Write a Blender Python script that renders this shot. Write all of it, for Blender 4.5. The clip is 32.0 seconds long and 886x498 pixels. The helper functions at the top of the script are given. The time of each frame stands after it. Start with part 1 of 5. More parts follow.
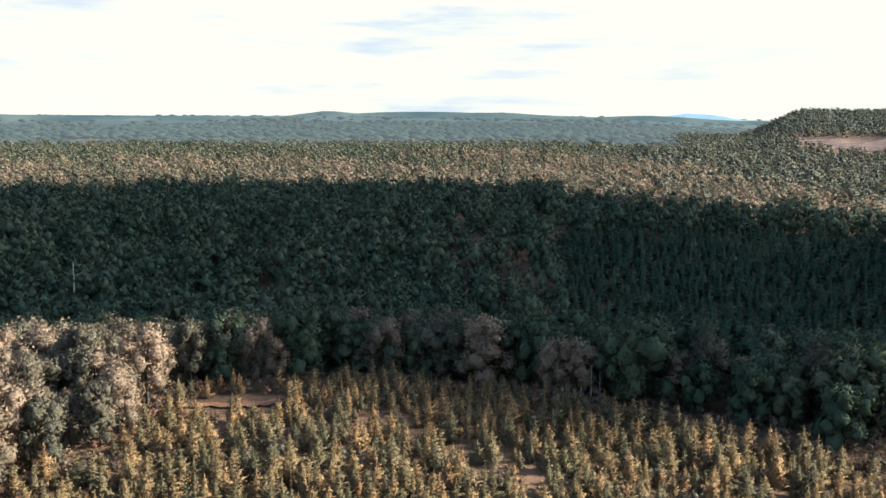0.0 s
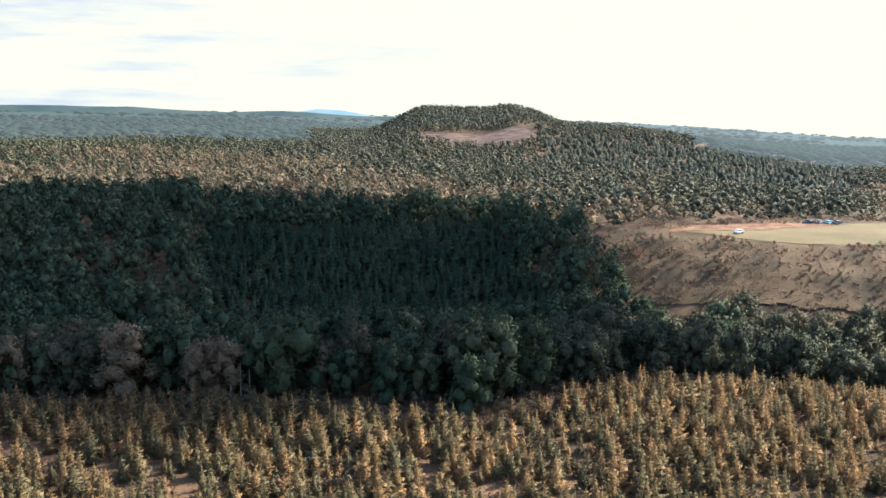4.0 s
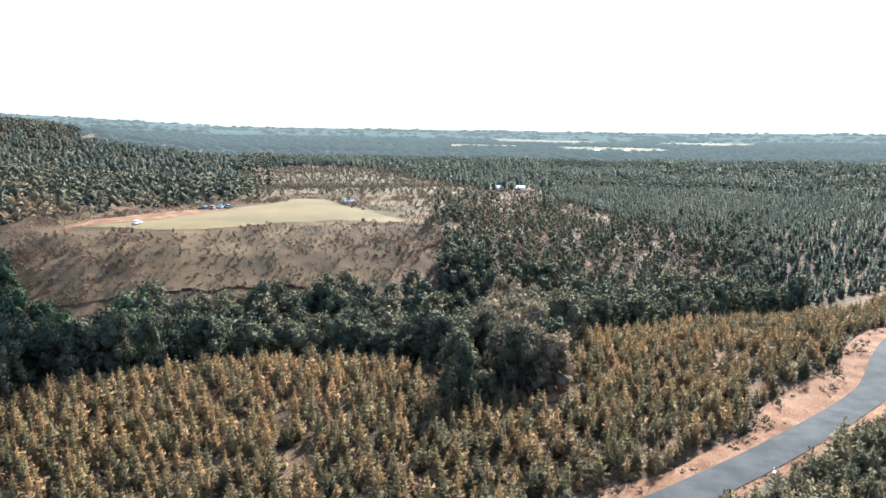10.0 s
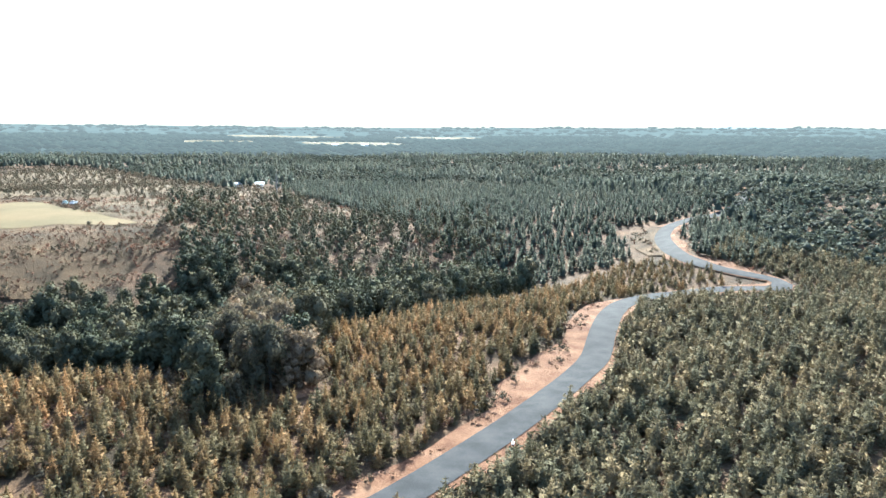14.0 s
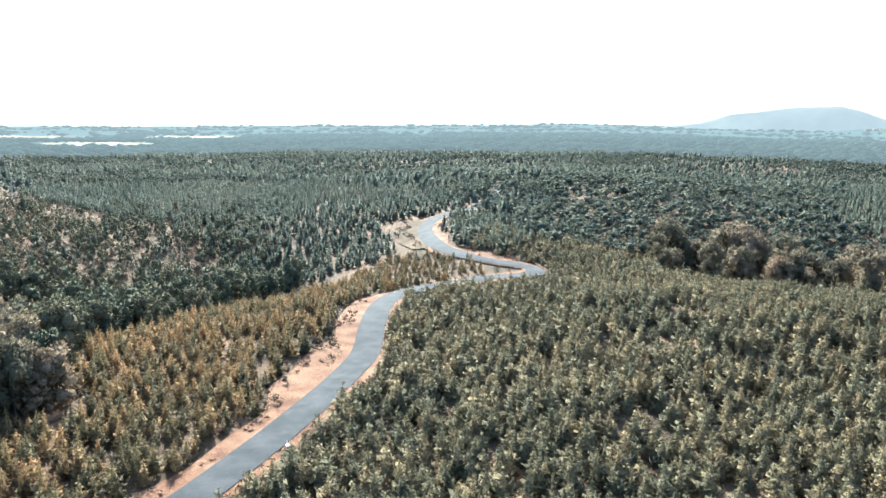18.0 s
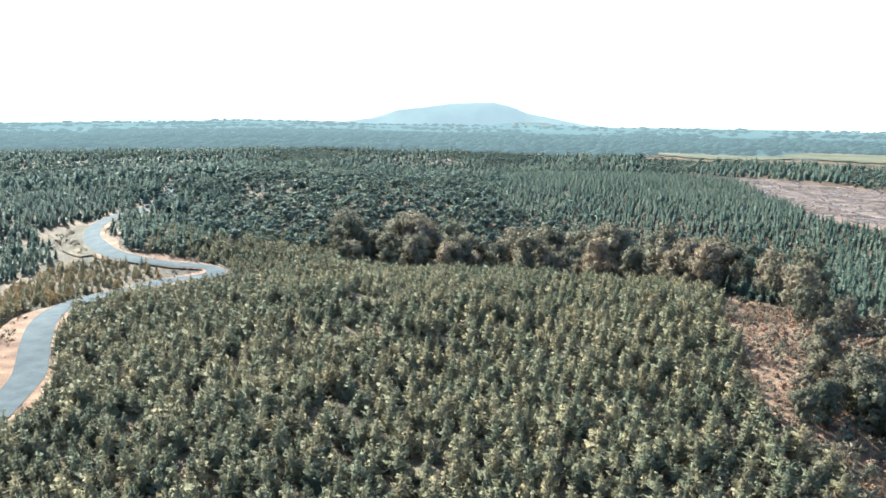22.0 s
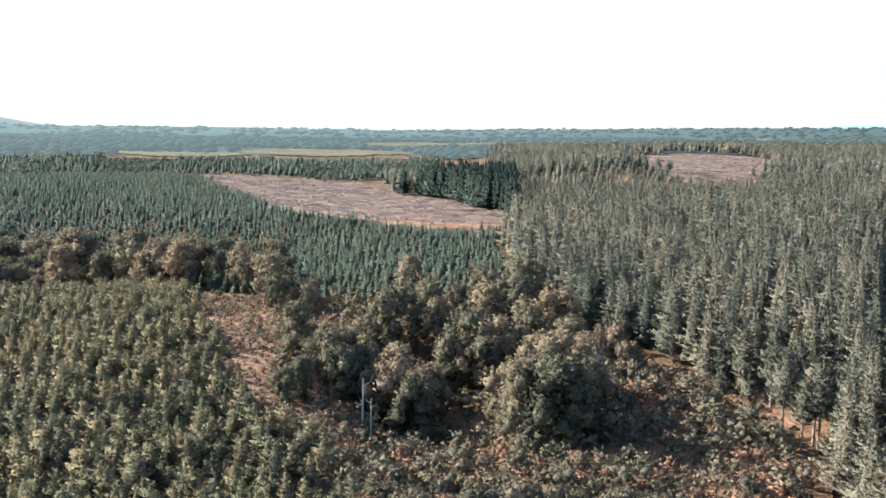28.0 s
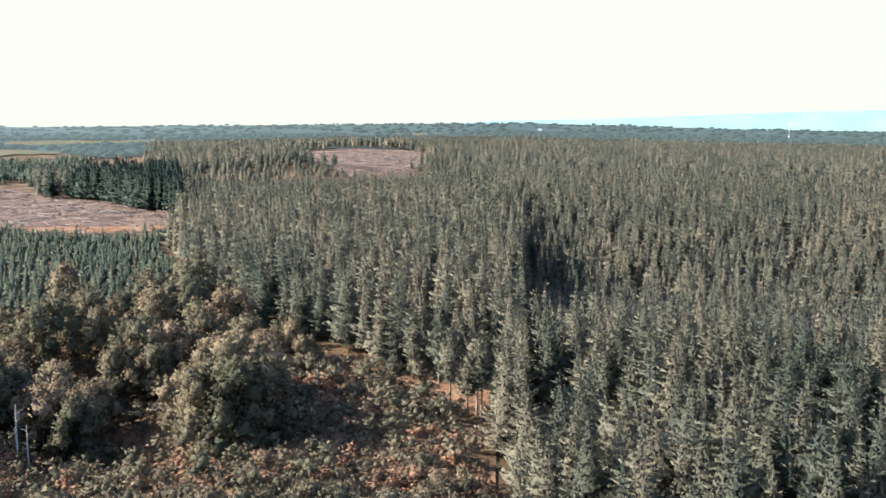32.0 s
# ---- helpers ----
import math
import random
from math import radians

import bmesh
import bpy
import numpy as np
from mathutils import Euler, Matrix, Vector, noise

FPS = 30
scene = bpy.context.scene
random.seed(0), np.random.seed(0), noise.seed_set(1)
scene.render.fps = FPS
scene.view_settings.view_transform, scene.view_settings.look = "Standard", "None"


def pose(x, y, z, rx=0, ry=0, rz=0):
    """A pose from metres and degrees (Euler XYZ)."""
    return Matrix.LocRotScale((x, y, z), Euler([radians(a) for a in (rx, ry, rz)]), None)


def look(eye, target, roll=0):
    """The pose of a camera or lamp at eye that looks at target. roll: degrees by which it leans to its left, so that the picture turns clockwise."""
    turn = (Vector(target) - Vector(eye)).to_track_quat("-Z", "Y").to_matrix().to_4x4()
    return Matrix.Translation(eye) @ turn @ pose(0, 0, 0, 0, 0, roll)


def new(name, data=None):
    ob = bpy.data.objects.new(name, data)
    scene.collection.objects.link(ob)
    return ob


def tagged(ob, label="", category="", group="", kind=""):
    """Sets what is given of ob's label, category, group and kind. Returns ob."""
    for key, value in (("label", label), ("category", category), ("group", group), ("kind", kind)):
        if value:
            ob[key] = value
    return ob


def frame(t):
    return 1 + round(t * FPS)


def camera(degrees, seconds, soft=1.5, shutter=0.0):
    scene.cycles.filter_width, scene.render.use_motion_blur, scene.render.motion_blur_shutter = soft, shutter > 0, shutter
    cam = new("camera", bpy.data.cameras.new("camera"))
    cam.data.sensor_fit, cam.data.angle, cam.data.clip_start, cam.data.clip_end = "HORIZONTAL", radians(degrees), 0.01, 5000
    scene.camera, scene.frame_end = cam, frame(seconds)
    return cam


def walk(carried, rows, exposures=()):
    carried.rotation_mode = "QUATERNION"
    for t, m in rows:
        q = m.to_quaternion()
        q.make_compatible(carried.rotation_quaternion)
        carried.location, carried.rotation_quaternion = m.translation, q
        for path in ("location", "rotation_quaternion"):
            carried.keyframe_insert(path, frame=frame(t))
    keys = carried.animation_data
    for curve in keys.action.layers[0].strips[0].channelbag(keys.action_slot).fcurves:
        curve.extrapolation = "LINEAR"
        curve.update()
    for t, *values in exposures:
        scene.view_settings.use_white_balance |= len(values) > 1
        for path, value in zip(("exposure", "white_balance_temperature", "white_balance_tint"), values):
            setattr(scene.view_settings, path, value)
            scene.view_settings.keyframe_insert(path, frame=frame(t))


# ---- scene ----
# ------------------------------------------------------------ camera
# A drone that hovers 50 m over the road and turns on the spot.
cam = camera(54.91, 32.0, soft=1.5)
EYE = 50.0
# seconds, yaw, pitch, roll in degrees
PATH = [
    (0.0, -0.00, -8.74, 0.50),
    (0.5, -3.15, -8.73, 0.53),
    (1.0, -6.56, -8.71, 0.53),
    (1.5, -9.29, -8.72, 0.54),
    (2.0, -11.85, -8.71, 0.65),
    (2.5, -14.31, -8.73, 0.60),
    (4.5, -27.52, -8.79, 0.79),
    (5.0, -30.99, -8.79, 0.73),
    (5.5, -34.73, -8.79, 0.79),
    (6.0, -38.54, -8.76, 0.77),
    (6.5, -42.36, -8.75, 0.79),
    (7.0, -45.86, -8.75, 0.86),
    (7.5, -49.40, -8.74, 0.85),
    (8.0, -52.75, -8.77, 0.84),
    (8.5, -55.14, -8.80, 0.88),
    (9.0, -57.78, -8.83, 0.89),
    (9.5, -60.35, -8.86, 0.88),
    (10.0, -63.15, -8.86, 0.84),
    (10.5, -65.87, -8.88, 0.84),
    (11.0, -68.82, -8.88, 0.86),
    (11.5, -71.64, -8.88, 0.81),
    (12.0, -74.45, -8.89, 0.81),
    (12.5, -76.48, -8.91, 0.80),
    (13.0, -77.67, -8.95, 0.80),
    (13.5, -79.01, -8.94, 0.81),
    (14.0, -80.50, -8.94, 0.81),
    (14.5, -82.46, -8.93, 0.76),
    (16.5, -89.60, -8.93, 0.66),
    (17.0, -91.45, -8.91, 0.65),
    (17.5, -93.66, -8.90, 0.63),
    (18.0, -96.30, -8.89, 0.69),
    (18.5, -99.22, -8.89, 0.67),
    (19.0, -101.31, -8.90, 0.64),
    (19.5, -103.83, -8.94, 0.65),
    (20.0, -106.55, -8.95, 0.62),
    (20.5, -109.25, -8.97, 0.59),
    (21.0, -111.72, -9.00, 0.58),
    (21.5, -114.37, -8.98, 0.56),
    (22.0, -117.69, -8.96, 0.55),
    (22.5, -121.50, -8.91, 0.54),
    (23.0, -124.46, -8.90, 0.52),
    (23.5, -127.21, -8.91, 0.54),
    (24.0, -128.89, -8.91, 0.59),
    (24.5, -130.81, -8.92, 0.61),
    (25.0, -133.54, -8.94, 0.64),
    (25.5, -137.68, -8.89, 0.62),
    (26.0, -140.31, -8.87, 0.59),
    (26.5, -143.97, -8.83, 0.64),
    (28.5, -155.07, -8.73, 0.67),
    (29.0, -158.04, -8.71, 0.65),
    (29.5, -161.36, -8.68, 0.67),
    (30.0, -164.06, -8.65, 0.66),
    (30.5, -166.30, -8.69, 0.70),
    (31.0, -168.59, -8.69, 0.76),
    (31.5, -170.93, -8.72, 0.74),
    (32.0, -174.58, -8.75, 0.68),
]

EXPOSURES = [(0.0, 2.44, 5850, 8), (6.0, 2.40, 5850, 9), (9.0, 2.54, 5650, 7), (12.0, 2.66, 5550, 4), (18.0, 2.90, 5450, 1), (20.8, 2.94, 5550, 3), (22.0, 2.90, 5200, -6), (25.0, 2.74, 5250, -5), (27.0, 2.58, 5500, 0), (29.0, 2.46, 5700, 3), (32.0, 2.42, 5750, 4)]
walk(cam, [(t, pose(0, 0, EYE, 90, 0, yaw) @ pose(0, 0, 0, pitch, 0, 0) @ pose(0, 0, 0, 0, 0, roll)) for t, yaw, pitch, roll in PATH], EXPOSURES)

# ------------------------------------------------------------ sky and sun
SUN_AZ, SUN_EL = 84.0, 30.0     # compass degrees from +y towards +x
world = bpy.data.worlds.new("sky")
scene.world = world
world.use_nodes = True
wt = world.node_tree
wt.nodes.clear()


def wn(kind, **values):
    n = wt.nodes.new(kind)
    for k, v in values.items():
        n.inputs[k].default_value = v
    return n


sky = wt.nodes.new("ShaderNodeTexSky")
sky.sky_type = "NISHITA"
sky.sun_disc = False
sky.sun_elevation = radians(SUN_EL)
sky.sun_rotation = radians(SUN_AZ)
sky.air_density, sky.dust_density, sky.ozone_density = 1.0, 1.0, 1.0
tc = wt.nodes.new("ShaderNodeTexCoord")
sep = wt.nodes.new("ShaderNodeSeparateXYZ")
wt.links.new(tc.outputs["Generated"], sep.inputs[0])
# bright haze that thins out with height
haze = wt.nodes.new("ShaderNodeMapRange")
haze.interpolation_type = "SMOOTHSTEP"
haze.inputs["From Min"].default_value, haze.inputs["From Max"].default_value = 0.13, 0.32
haze.inputs["To Min"].default_value, haze.inputs["To Max"].default_value = 1.0, 0.0
wt.links.new(sep.outputs["Z"], haze.inputs["Value"])
# flat streaks of cloud
mp = wt.nodes.new("ShaderNodeMapping")
mp.inputs["Scale"].default_value = (3.0, 3.0, 26.0)
wt.links.new(tc.outputs["Generated"], mp.inputs["Vector"])
cn = wn("ShaderNodeTexNoise", Scale=1.6, Detail=6.0, Roughness=0.55)
wt.links.new(mp.outputs[0], cn.inputs["Vector"])
cr = wt.nodes.new("ShaderNodeMapRange")
cr.interpolation_type = "SMOOTHSTEP"
cr.inputs["From Min"].default_value, cr.inputs["From Max"].default_value = 0.52, 0.74
wt.links.new(cn.outputs["Fac"], cr.inputs["Value"])
# the clouds stand over the side away from the sun
side = wt.nodes.new("ShaderNodeMapRange")
side.interpolation_type = "SMOOTHSTEP"
side.inputs["From Min"].default_value, side.inputs["From Max"].default_value = 0.35, 0.95
yx = wt.nodes.new("ShaderNodeMath")
yx.operation = "SUBTRACT"
wt.links.new(sep.outputs["Y"], yx.inputs[0])
wt.links.new(sep.outputs["X"], yx.inputs[1])
wt.links.new(yx.outputs[0], side.inputs["Value"])
cl = wt.nodes.new("ShaderNodeMath")
cl.operation = "MULTIPLY"
wt.links.new(cr.outputs[0], cl.inputs[0])
wt.links.new(side.outputs[0], cl.inputs[1])
hz = wt.nodes.new("ShaderNodeMix")
hz.data_type = "RGBA"
hz.inputs["A"].default_value = (1.04, 0.99, 0.80, 1)
hz.inputs["B"].default_value = (0.70, 0.77, 0.84, 1)
wt.links.new(cl.outputs[0], hz.inputs["Factor"])
b1 = wn("ShaderNodeBackground", Strength=0.12)
b2 = wn("ShaderNodeBackground", Strength=0.194)
wt.links.new(sky.outputs[0], b1.inputs["Color"])
wt.links.new(hz.outputs["Result"], b2.inputs["Color"])
mixw = wt.nodes.new("ShaderNodeMixShader")
wt.links.new(haze.outputs[0], mixw.inputs[0])
wt.links.new(b1.outputs[0], mixw.inputs[1])
wt.links.new(b2.outputs[0], mixw.inputs[2])
wo = wt.nodes.new("ShaderNodeOutputWorld")
wt.links.new(mixw.outputs[0], wo.inputs[0])

sun_data = bpy.data.lights.new("sun", "SUN")
sun_data.energy, sun_data.angle, sun_data.color = 5.0, radians(0.6), (1.0, 0.92, 0.78)
sun = new("sun", sun_data)
sun_dir = Vector((math.sin(radians(SUN_AZ)) * math.cos(radians(SUN_EL)), math.cos(radians(SUN_AZ)) * math.cos(radians(SUN_EL)), math.sin(radians(SUN_EL))))
sun.matrix_world = look(sun_dir * 400, (0, 0, 0))


# ------------------------------------------------------------ materials
def material(name):
    m = bpy.data.materials.new(name)
    m.use_nodes = True
    return m, m.node_tree, m.node_tree.nodes["Principled BSDF"]


def add(tree, kind, **values):
    n = tree.nodes.new(kind)
    for k, v in values.items():
        n.inputs[k].default_value = v
    return n


def ramp(tree, source, stops):
    n = tree.nodes.new("ShaderNodeValToRGB")
    e = n.color_ramp.elements
    while len(e) < len(stops):
        e.new(0.5)
    for i, (p, c) in enumerate(stops):
        e[i].position, e[i].color = p, (*c, 1)
    tree.links.new(source, n.inputs[0])
    return n


def math_node(tree, op, a, b):
    n = tree.nodes.new("ShaderNodeMath")
    n.operation = op
    for i, v in enumerate((a, b)):
        if isinstance(v, (int, float)):
            n.inputs[i].default_value = v
        else:
            tree.links.new(v, n.inputs[i])
    return n


def foliage(name, stops, through_light=0.25, rough=0.85, gaps=0.0, grain=3.2):
    """Leaves: a tone for each plant, a smaller one for each spray, patches over the ground, and light that passes through."""
    m, t, p = material(name)
    tone = t.nodes.new("ShaderNodeAttribute")
    tone.attribute_name = "tone"
    info, geo = t.nodes.new("ShaderNodeObjectInfo"), t.nodes.new("ShaderNodeNewGeometry")
    big = add(t, "ShaderNodeTexNoise", Scale=0.018, Detail=3.0)
    t.links.new(geo.outputs["Position"], big.inputs["Vector"])
    s = math_node(t, "FRACT", math_node(t, "ADD", tone.outputs["Fac"], info.outputs["Random"]).outputs[0], 0)
    isl = math_node(t, "MULTIPLY", geo.outputs["Random Per Island"], 0.19)
    s2 = math_node(t, "ADD", math_node(t, "MULTIPLY", s.outputs[0], 0.42).outputs[0], isl.outputs[0])
    s3 = math_node(t, "ADD", s2.outputs[0], math_node(t, "MULTIPLY", big.outputs["Fac"], 0.55).outputs[0])
    s4 = math_node(t, "SUBTRACT", s3.outputs[0], 0.08)
    hue = ramp(t, s4.outputs[0], stops)
    leafy = add(t, "ShaderNodeTexNoise", Scale=1.9, Detail=4.0, Roughness=0.7)
    t.links.new(geo.outputs["Position"], leafy.inputs["Vector"])
    spots = ramp(t, leafy.outputs["Fac"], [(0.36, (0.62, 0.64, 0.66)), (0.50, (0.97, 0.97, 0.97)), (0.66, (1.25, 1.22, 1.17))])
    col = t.nodes.new("ShaderNodeMix")
    col.data_type, col.blend_type = "RGBA", "MULTIPLY"
    col.inputs["Factor"].default_value = 1.0
    t.links.new(hue.outputs[0], col.inputs["A"])
    t.links.new(spots.outputs[0], col.inputs["B"])
    t.links.new(col.outputs["Result"], p.inputs["Base Color"])
    p.inputs["Roughness"].default_value = rough
    p.inputs["Specular IOR Level"].default_value = 0.04
    relief = add(t, "ShaderNodeBump", Strength=0.55, Distance=0.3)
    t.links.new(leafy.outputs["Fac"], relief.inputs["Height"])
    t.links.new(relief.outputs[0], p.inputs["Normal"])
    tr = t.nodes.new("ShaderNodeBsdfTranslucent")
    t.links.new(col.outputs["Result"], tr.inputs["Color"])
    mx = t.nodes.new("ShaderNodeMixShader")
    mx.inputs[0].default_value = through_light
    out = t.nodes["Material Output"]
    t.links.new(p.outputs[0], mx.inputs[1])
    t.links.new(tr.outputs[0], mx.inputs[2])
    if not gaps:
        t.links.new(mx.outputs[0], out.inputs["Surface"])
        return m
    # gaps between the leaves of a spray
    fray = add(t, "ShaderNodeTexNoise", Scale=grain, Detail=2.0, Roughness=0.6)
    t.links.new(geo.outputs["Position"], fray.inputs["Vector"])
    hole = math_node(t, "LESS_THAN", fray.outputs["Fac"], gaps)
    clear = t.nodes.new("ShaderNodeBsdfTransparent")
    cut = t.nodes.new("ShaderNodeMixShader")
    t.links.new(hole.outputs[0], cut.inputs[0])
    t.links.new(mx.outputs[0], cut.inputs[1])
    t.links.new(clear.outputs[0], cut.inputs[2])
    t.links.new(cut.outputs[0], out.inputs["Surface"])
    return m


def earth(name, stops, scale=0.12, fine=2.2, bump=0.8, rough=0.95):
    """Ground cover: large patches, fine grain and relief at real size."""
    m, t, p = material(name)
    geo = t.nodes.new("ShaderNodeNewGeometry")
    a = add(t, "ShaderNodeTexNoise", Scale=scale, Detail=5.0, Roughness=0.6)
    b = add(t, "ShaderNodeTexNoise", Scale=fine, Detail=6.0, Roughness=0.7)
    for n in (a, b):
        t.links.new(geo.outputs["Position"], n.inputs["Vector"])
    s = math_node(t, "ADD", math_node(t, "MULTIPLY", a.outputs["Fac"], 0.65).outputs[0], math_node(t, "MULTIPLY", b.outputs["Fac"], 0.35).outputs[0])
    col = ramp(t, s.outputs[0], stops)
    t.links.new(col.outputs[0], p.inputs["Base Color"])
    p.inputs["Roughness"].default_value = rough
    p.inputs["Specular IOR Level"].default_value = 0.06
    bp = add(t, "ShaderNodeBump", Strength=bump, Distance=0.4)
    t.links.new(b.outputs["Fac"], bp.inputs["Height"])
    t.links.new(bp.outputs[0], p.inputs["Normal"])
    return m


def plain(name, colour, rough=0.5, metal=0.0):
    m, t, p = material(name)
    n = add(t, "ShaderNodeTexNoise", Scale=3.0, Detail=4.0)
    c = tuple(v * 0.8 for v in colour)
    col = ramp(t, n.outputs["Fac"], [(0.3, c), (0.7, colour)])
    t.links.new(col.outputs[0], p.inputs["Base Color"])
    p.inputs["Roughness"].default_value, p.inputs["Metallic"].default_value = rough, metal
    return m


M_YOUNG = foliage("young_pine_needles", [(0.08, (0.034, 0.038, 0.024)), (0.42, (0.100, 0.078, 0.039)), (0.62, (0.160, 0.100, 0.046)), (0.9, (0.245, 0.132, 0.058))], 0.28, gaps=0.47, grain=3.6)
M_MEDIUM = foliage("pine_needles", [(0.1, (0.046, 0.051, 0.034)), (0.5, (0.098, 0.085, 0.049)), (0.9, (0.168, 0.120, 0.064))], 0.24, gaps=0.47, grain=3.2)
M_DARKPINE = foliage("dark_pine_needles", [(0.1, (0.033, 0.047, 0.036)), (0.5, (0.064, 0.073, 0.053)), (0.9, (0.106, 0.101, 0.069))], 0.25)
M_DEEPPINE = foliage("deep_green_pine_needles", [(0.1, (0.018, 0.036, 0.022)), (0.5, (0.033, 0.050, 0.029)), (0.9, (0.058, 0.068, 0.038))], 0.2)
M_MATURE = foliage("tall_pine_needles", [(0.1, (0.034, 0.041, 0.032)), (0.5, (0.081, 0.075, 0.055)), (0.9, (0.150, 0.119, 0.083))], 0.2, gaps=0.47, grain=2.8)
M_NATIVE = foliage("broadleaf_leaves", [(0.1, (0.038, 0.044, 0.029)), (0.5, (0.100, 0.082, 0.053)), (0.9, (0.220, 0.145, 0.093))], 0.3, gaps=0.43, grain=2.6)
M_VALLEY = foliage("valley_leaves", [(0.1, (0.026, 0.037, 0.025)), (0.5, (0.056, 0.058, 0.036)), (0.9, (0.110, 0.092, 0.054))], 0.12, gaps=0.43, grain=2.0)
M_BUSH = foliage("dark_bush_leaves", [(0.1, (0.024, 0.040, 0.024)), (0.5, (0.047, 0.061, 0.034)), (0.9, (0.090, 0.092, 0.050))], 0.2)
# tall-pine needles darkened to paint the stand's side away from the sun
M_STANDSHADE = foliage("shaded_stand_needles", [(0.1, (0.014, 0.022, 0.018)), (0.5, (0.026, 0.034, 0.027)), (0.9, (0.044, 0.050, 0.038))], 0.15)
M_HILLPINE = foliage("hill_pine_needles", [(0.1, (0.032, 0.044, 0.036)), (0.5, (0.056, 0.063, 0.047)), (0.9, (0.095, 0.090, 0.062))], 0.3)
M_SCRUB = foliage("scrub_leaves", [(0.1, (0.066, 0.048, 0.033)), (0.5, (0.135, 0.077, 0.050)), (0.9, (0.236, 0.113, 0.070))], 0.15, gaps=0.43, grain=3.6)
M_SHRUB = foliage("shrub_leaves", [(0.1, (0.047, 0.048, 0.031)), (0.5, (0.092, 0.075, 0.051)), (0.9, (0.152, 0.108, 0.071))], 0.22, gaps=0.43, grain=3.6)
M_BARK = plain("inner_branches", (0.03, 0.026, 0.018), 0.95)
M_TRUNK = plain("bark", (0.17, 0.12, 0.09), 0.9)
M_BRASH = plain("weathered_brash", (0.17, 0.12, 0.10), 0.95)
M_DEAD = plain("bleached_wood", (0.26, 0.235, 0.20), 0.9)
M_GROUND = earth("forest_floor", [(0.4, (0.026, 0.019, 0.011)), (0.5, (0.060, 0.037, 0.020)), (0.61, (0.118, 0.067, 0.037))], 0.05)
M_DIRT = earth("orange_dirt", [(0.4, (0.082, 0.037, 0.019)), (0.51, (0.132, 0.067, 0.036)), (0.62, (0.182, 0.104, 0.060))], 0.15)
M_MEADOW = earth("mown_grass", [(0.40, (0.073, 0.054, 0.022)), (0.5, (0.098, 0.072, 0.032)), (0.61, (0.121, 0.087, 0.042))], 0.03, 1.0, 0.15)
M_SLOPE = earth("dry_rough_grass", [(0.4, (0.029, 0.020, 0.010)), (0.5, (0.061, 0.038, 0.019)), (0.61, (0.096, 0.061, 0.031))], 0.06)
M_BRACKEN = earth("bracken_litter", [(0.4, (0.055, 0.032, 0.018)), (0.5, (0.115, 0.066, 0.038)), (0.61, (0.180, 0.108, 0.064))], 0.10)
M_HEATH = earth("dry_heath", [(0.4, (0.042, 0.030, 0.016)), (0.5, (0.076, 0.054, 0.029)), (0.61, (0.112, 0.080, 0.046))], 0.05)
M_SLASH = earth("logging_slash", [(0.4, (0.030, 0.021, 0.016)), (0.51, (0.074, 0.046, 0.034)), (0.62, (0.130, 0.084, 0.060))], 0.07)
M_ROAD = earth("chip_seal", [(0.4, (0.021, 0.022, 0.023)), (0.5, (0.030, 0.031, 0.032)), (0.61, (0.043, 0.043, 0.042))], 0.2, 6.0, 0.1, 0.95)
M_FIELD = earth("pale_field", [(0.40, (0.040, 0.036, 0.017)), (0.5, (0.060, 0.050, 0.026)), (0.61, (0.080, 0.066, 0.038))], 0.012, 0.2, 0.1)


# ------------------------------------------------------------ the lie of the land
def smooth(a, b, v):
    s = np.clip((np.asarray(v, float) - a) / (b - a), 0, 1)
    return s * s * (3 - 2 * s)


def bump(v, mid, wide):
    return np.exp(-((np.asarray(v, float) - mid) / wide) ** 2)


RIM_AZ = [-180, -165, -157, -110, -60, -27, -14, 5, 20, 33, 40, 49, 75, 96, 105, 130, 150, 167, 180]
RIM_EL = [-0.3, -0.5, -0.5, -0.3, -0.2, -0.15, -0.05, 0.15, -0.05, -0.2, -0.45, -0.95, -1.0, -0.7, -0.5, -0.8, -0.9, -0.6, -0.3]


def wave(x, y, size, seed=0.0):
    """Gentle uneven ground from a few crossed sines."""
    x, y = np.asarray(x, float) / size + seed, np.asarray(y, float) / size - seed * 0.7
    return (np.sin(x * 1.7 + np.sin(y * 1.3) * 1.4) + np.sin(y * 2.1 + np.sin(x * 0.9 + 1.0) * 1.6) + 0.6 * np.sin(x * 3.9 + y * 3.1) + 0.4 * np.sin(x * 6.1 - y * 5.3 + 2.0)) / 3.0


def polar(x, y):
    return np.degrees(np.arctan2(x, y)), np.hypot(x, y)


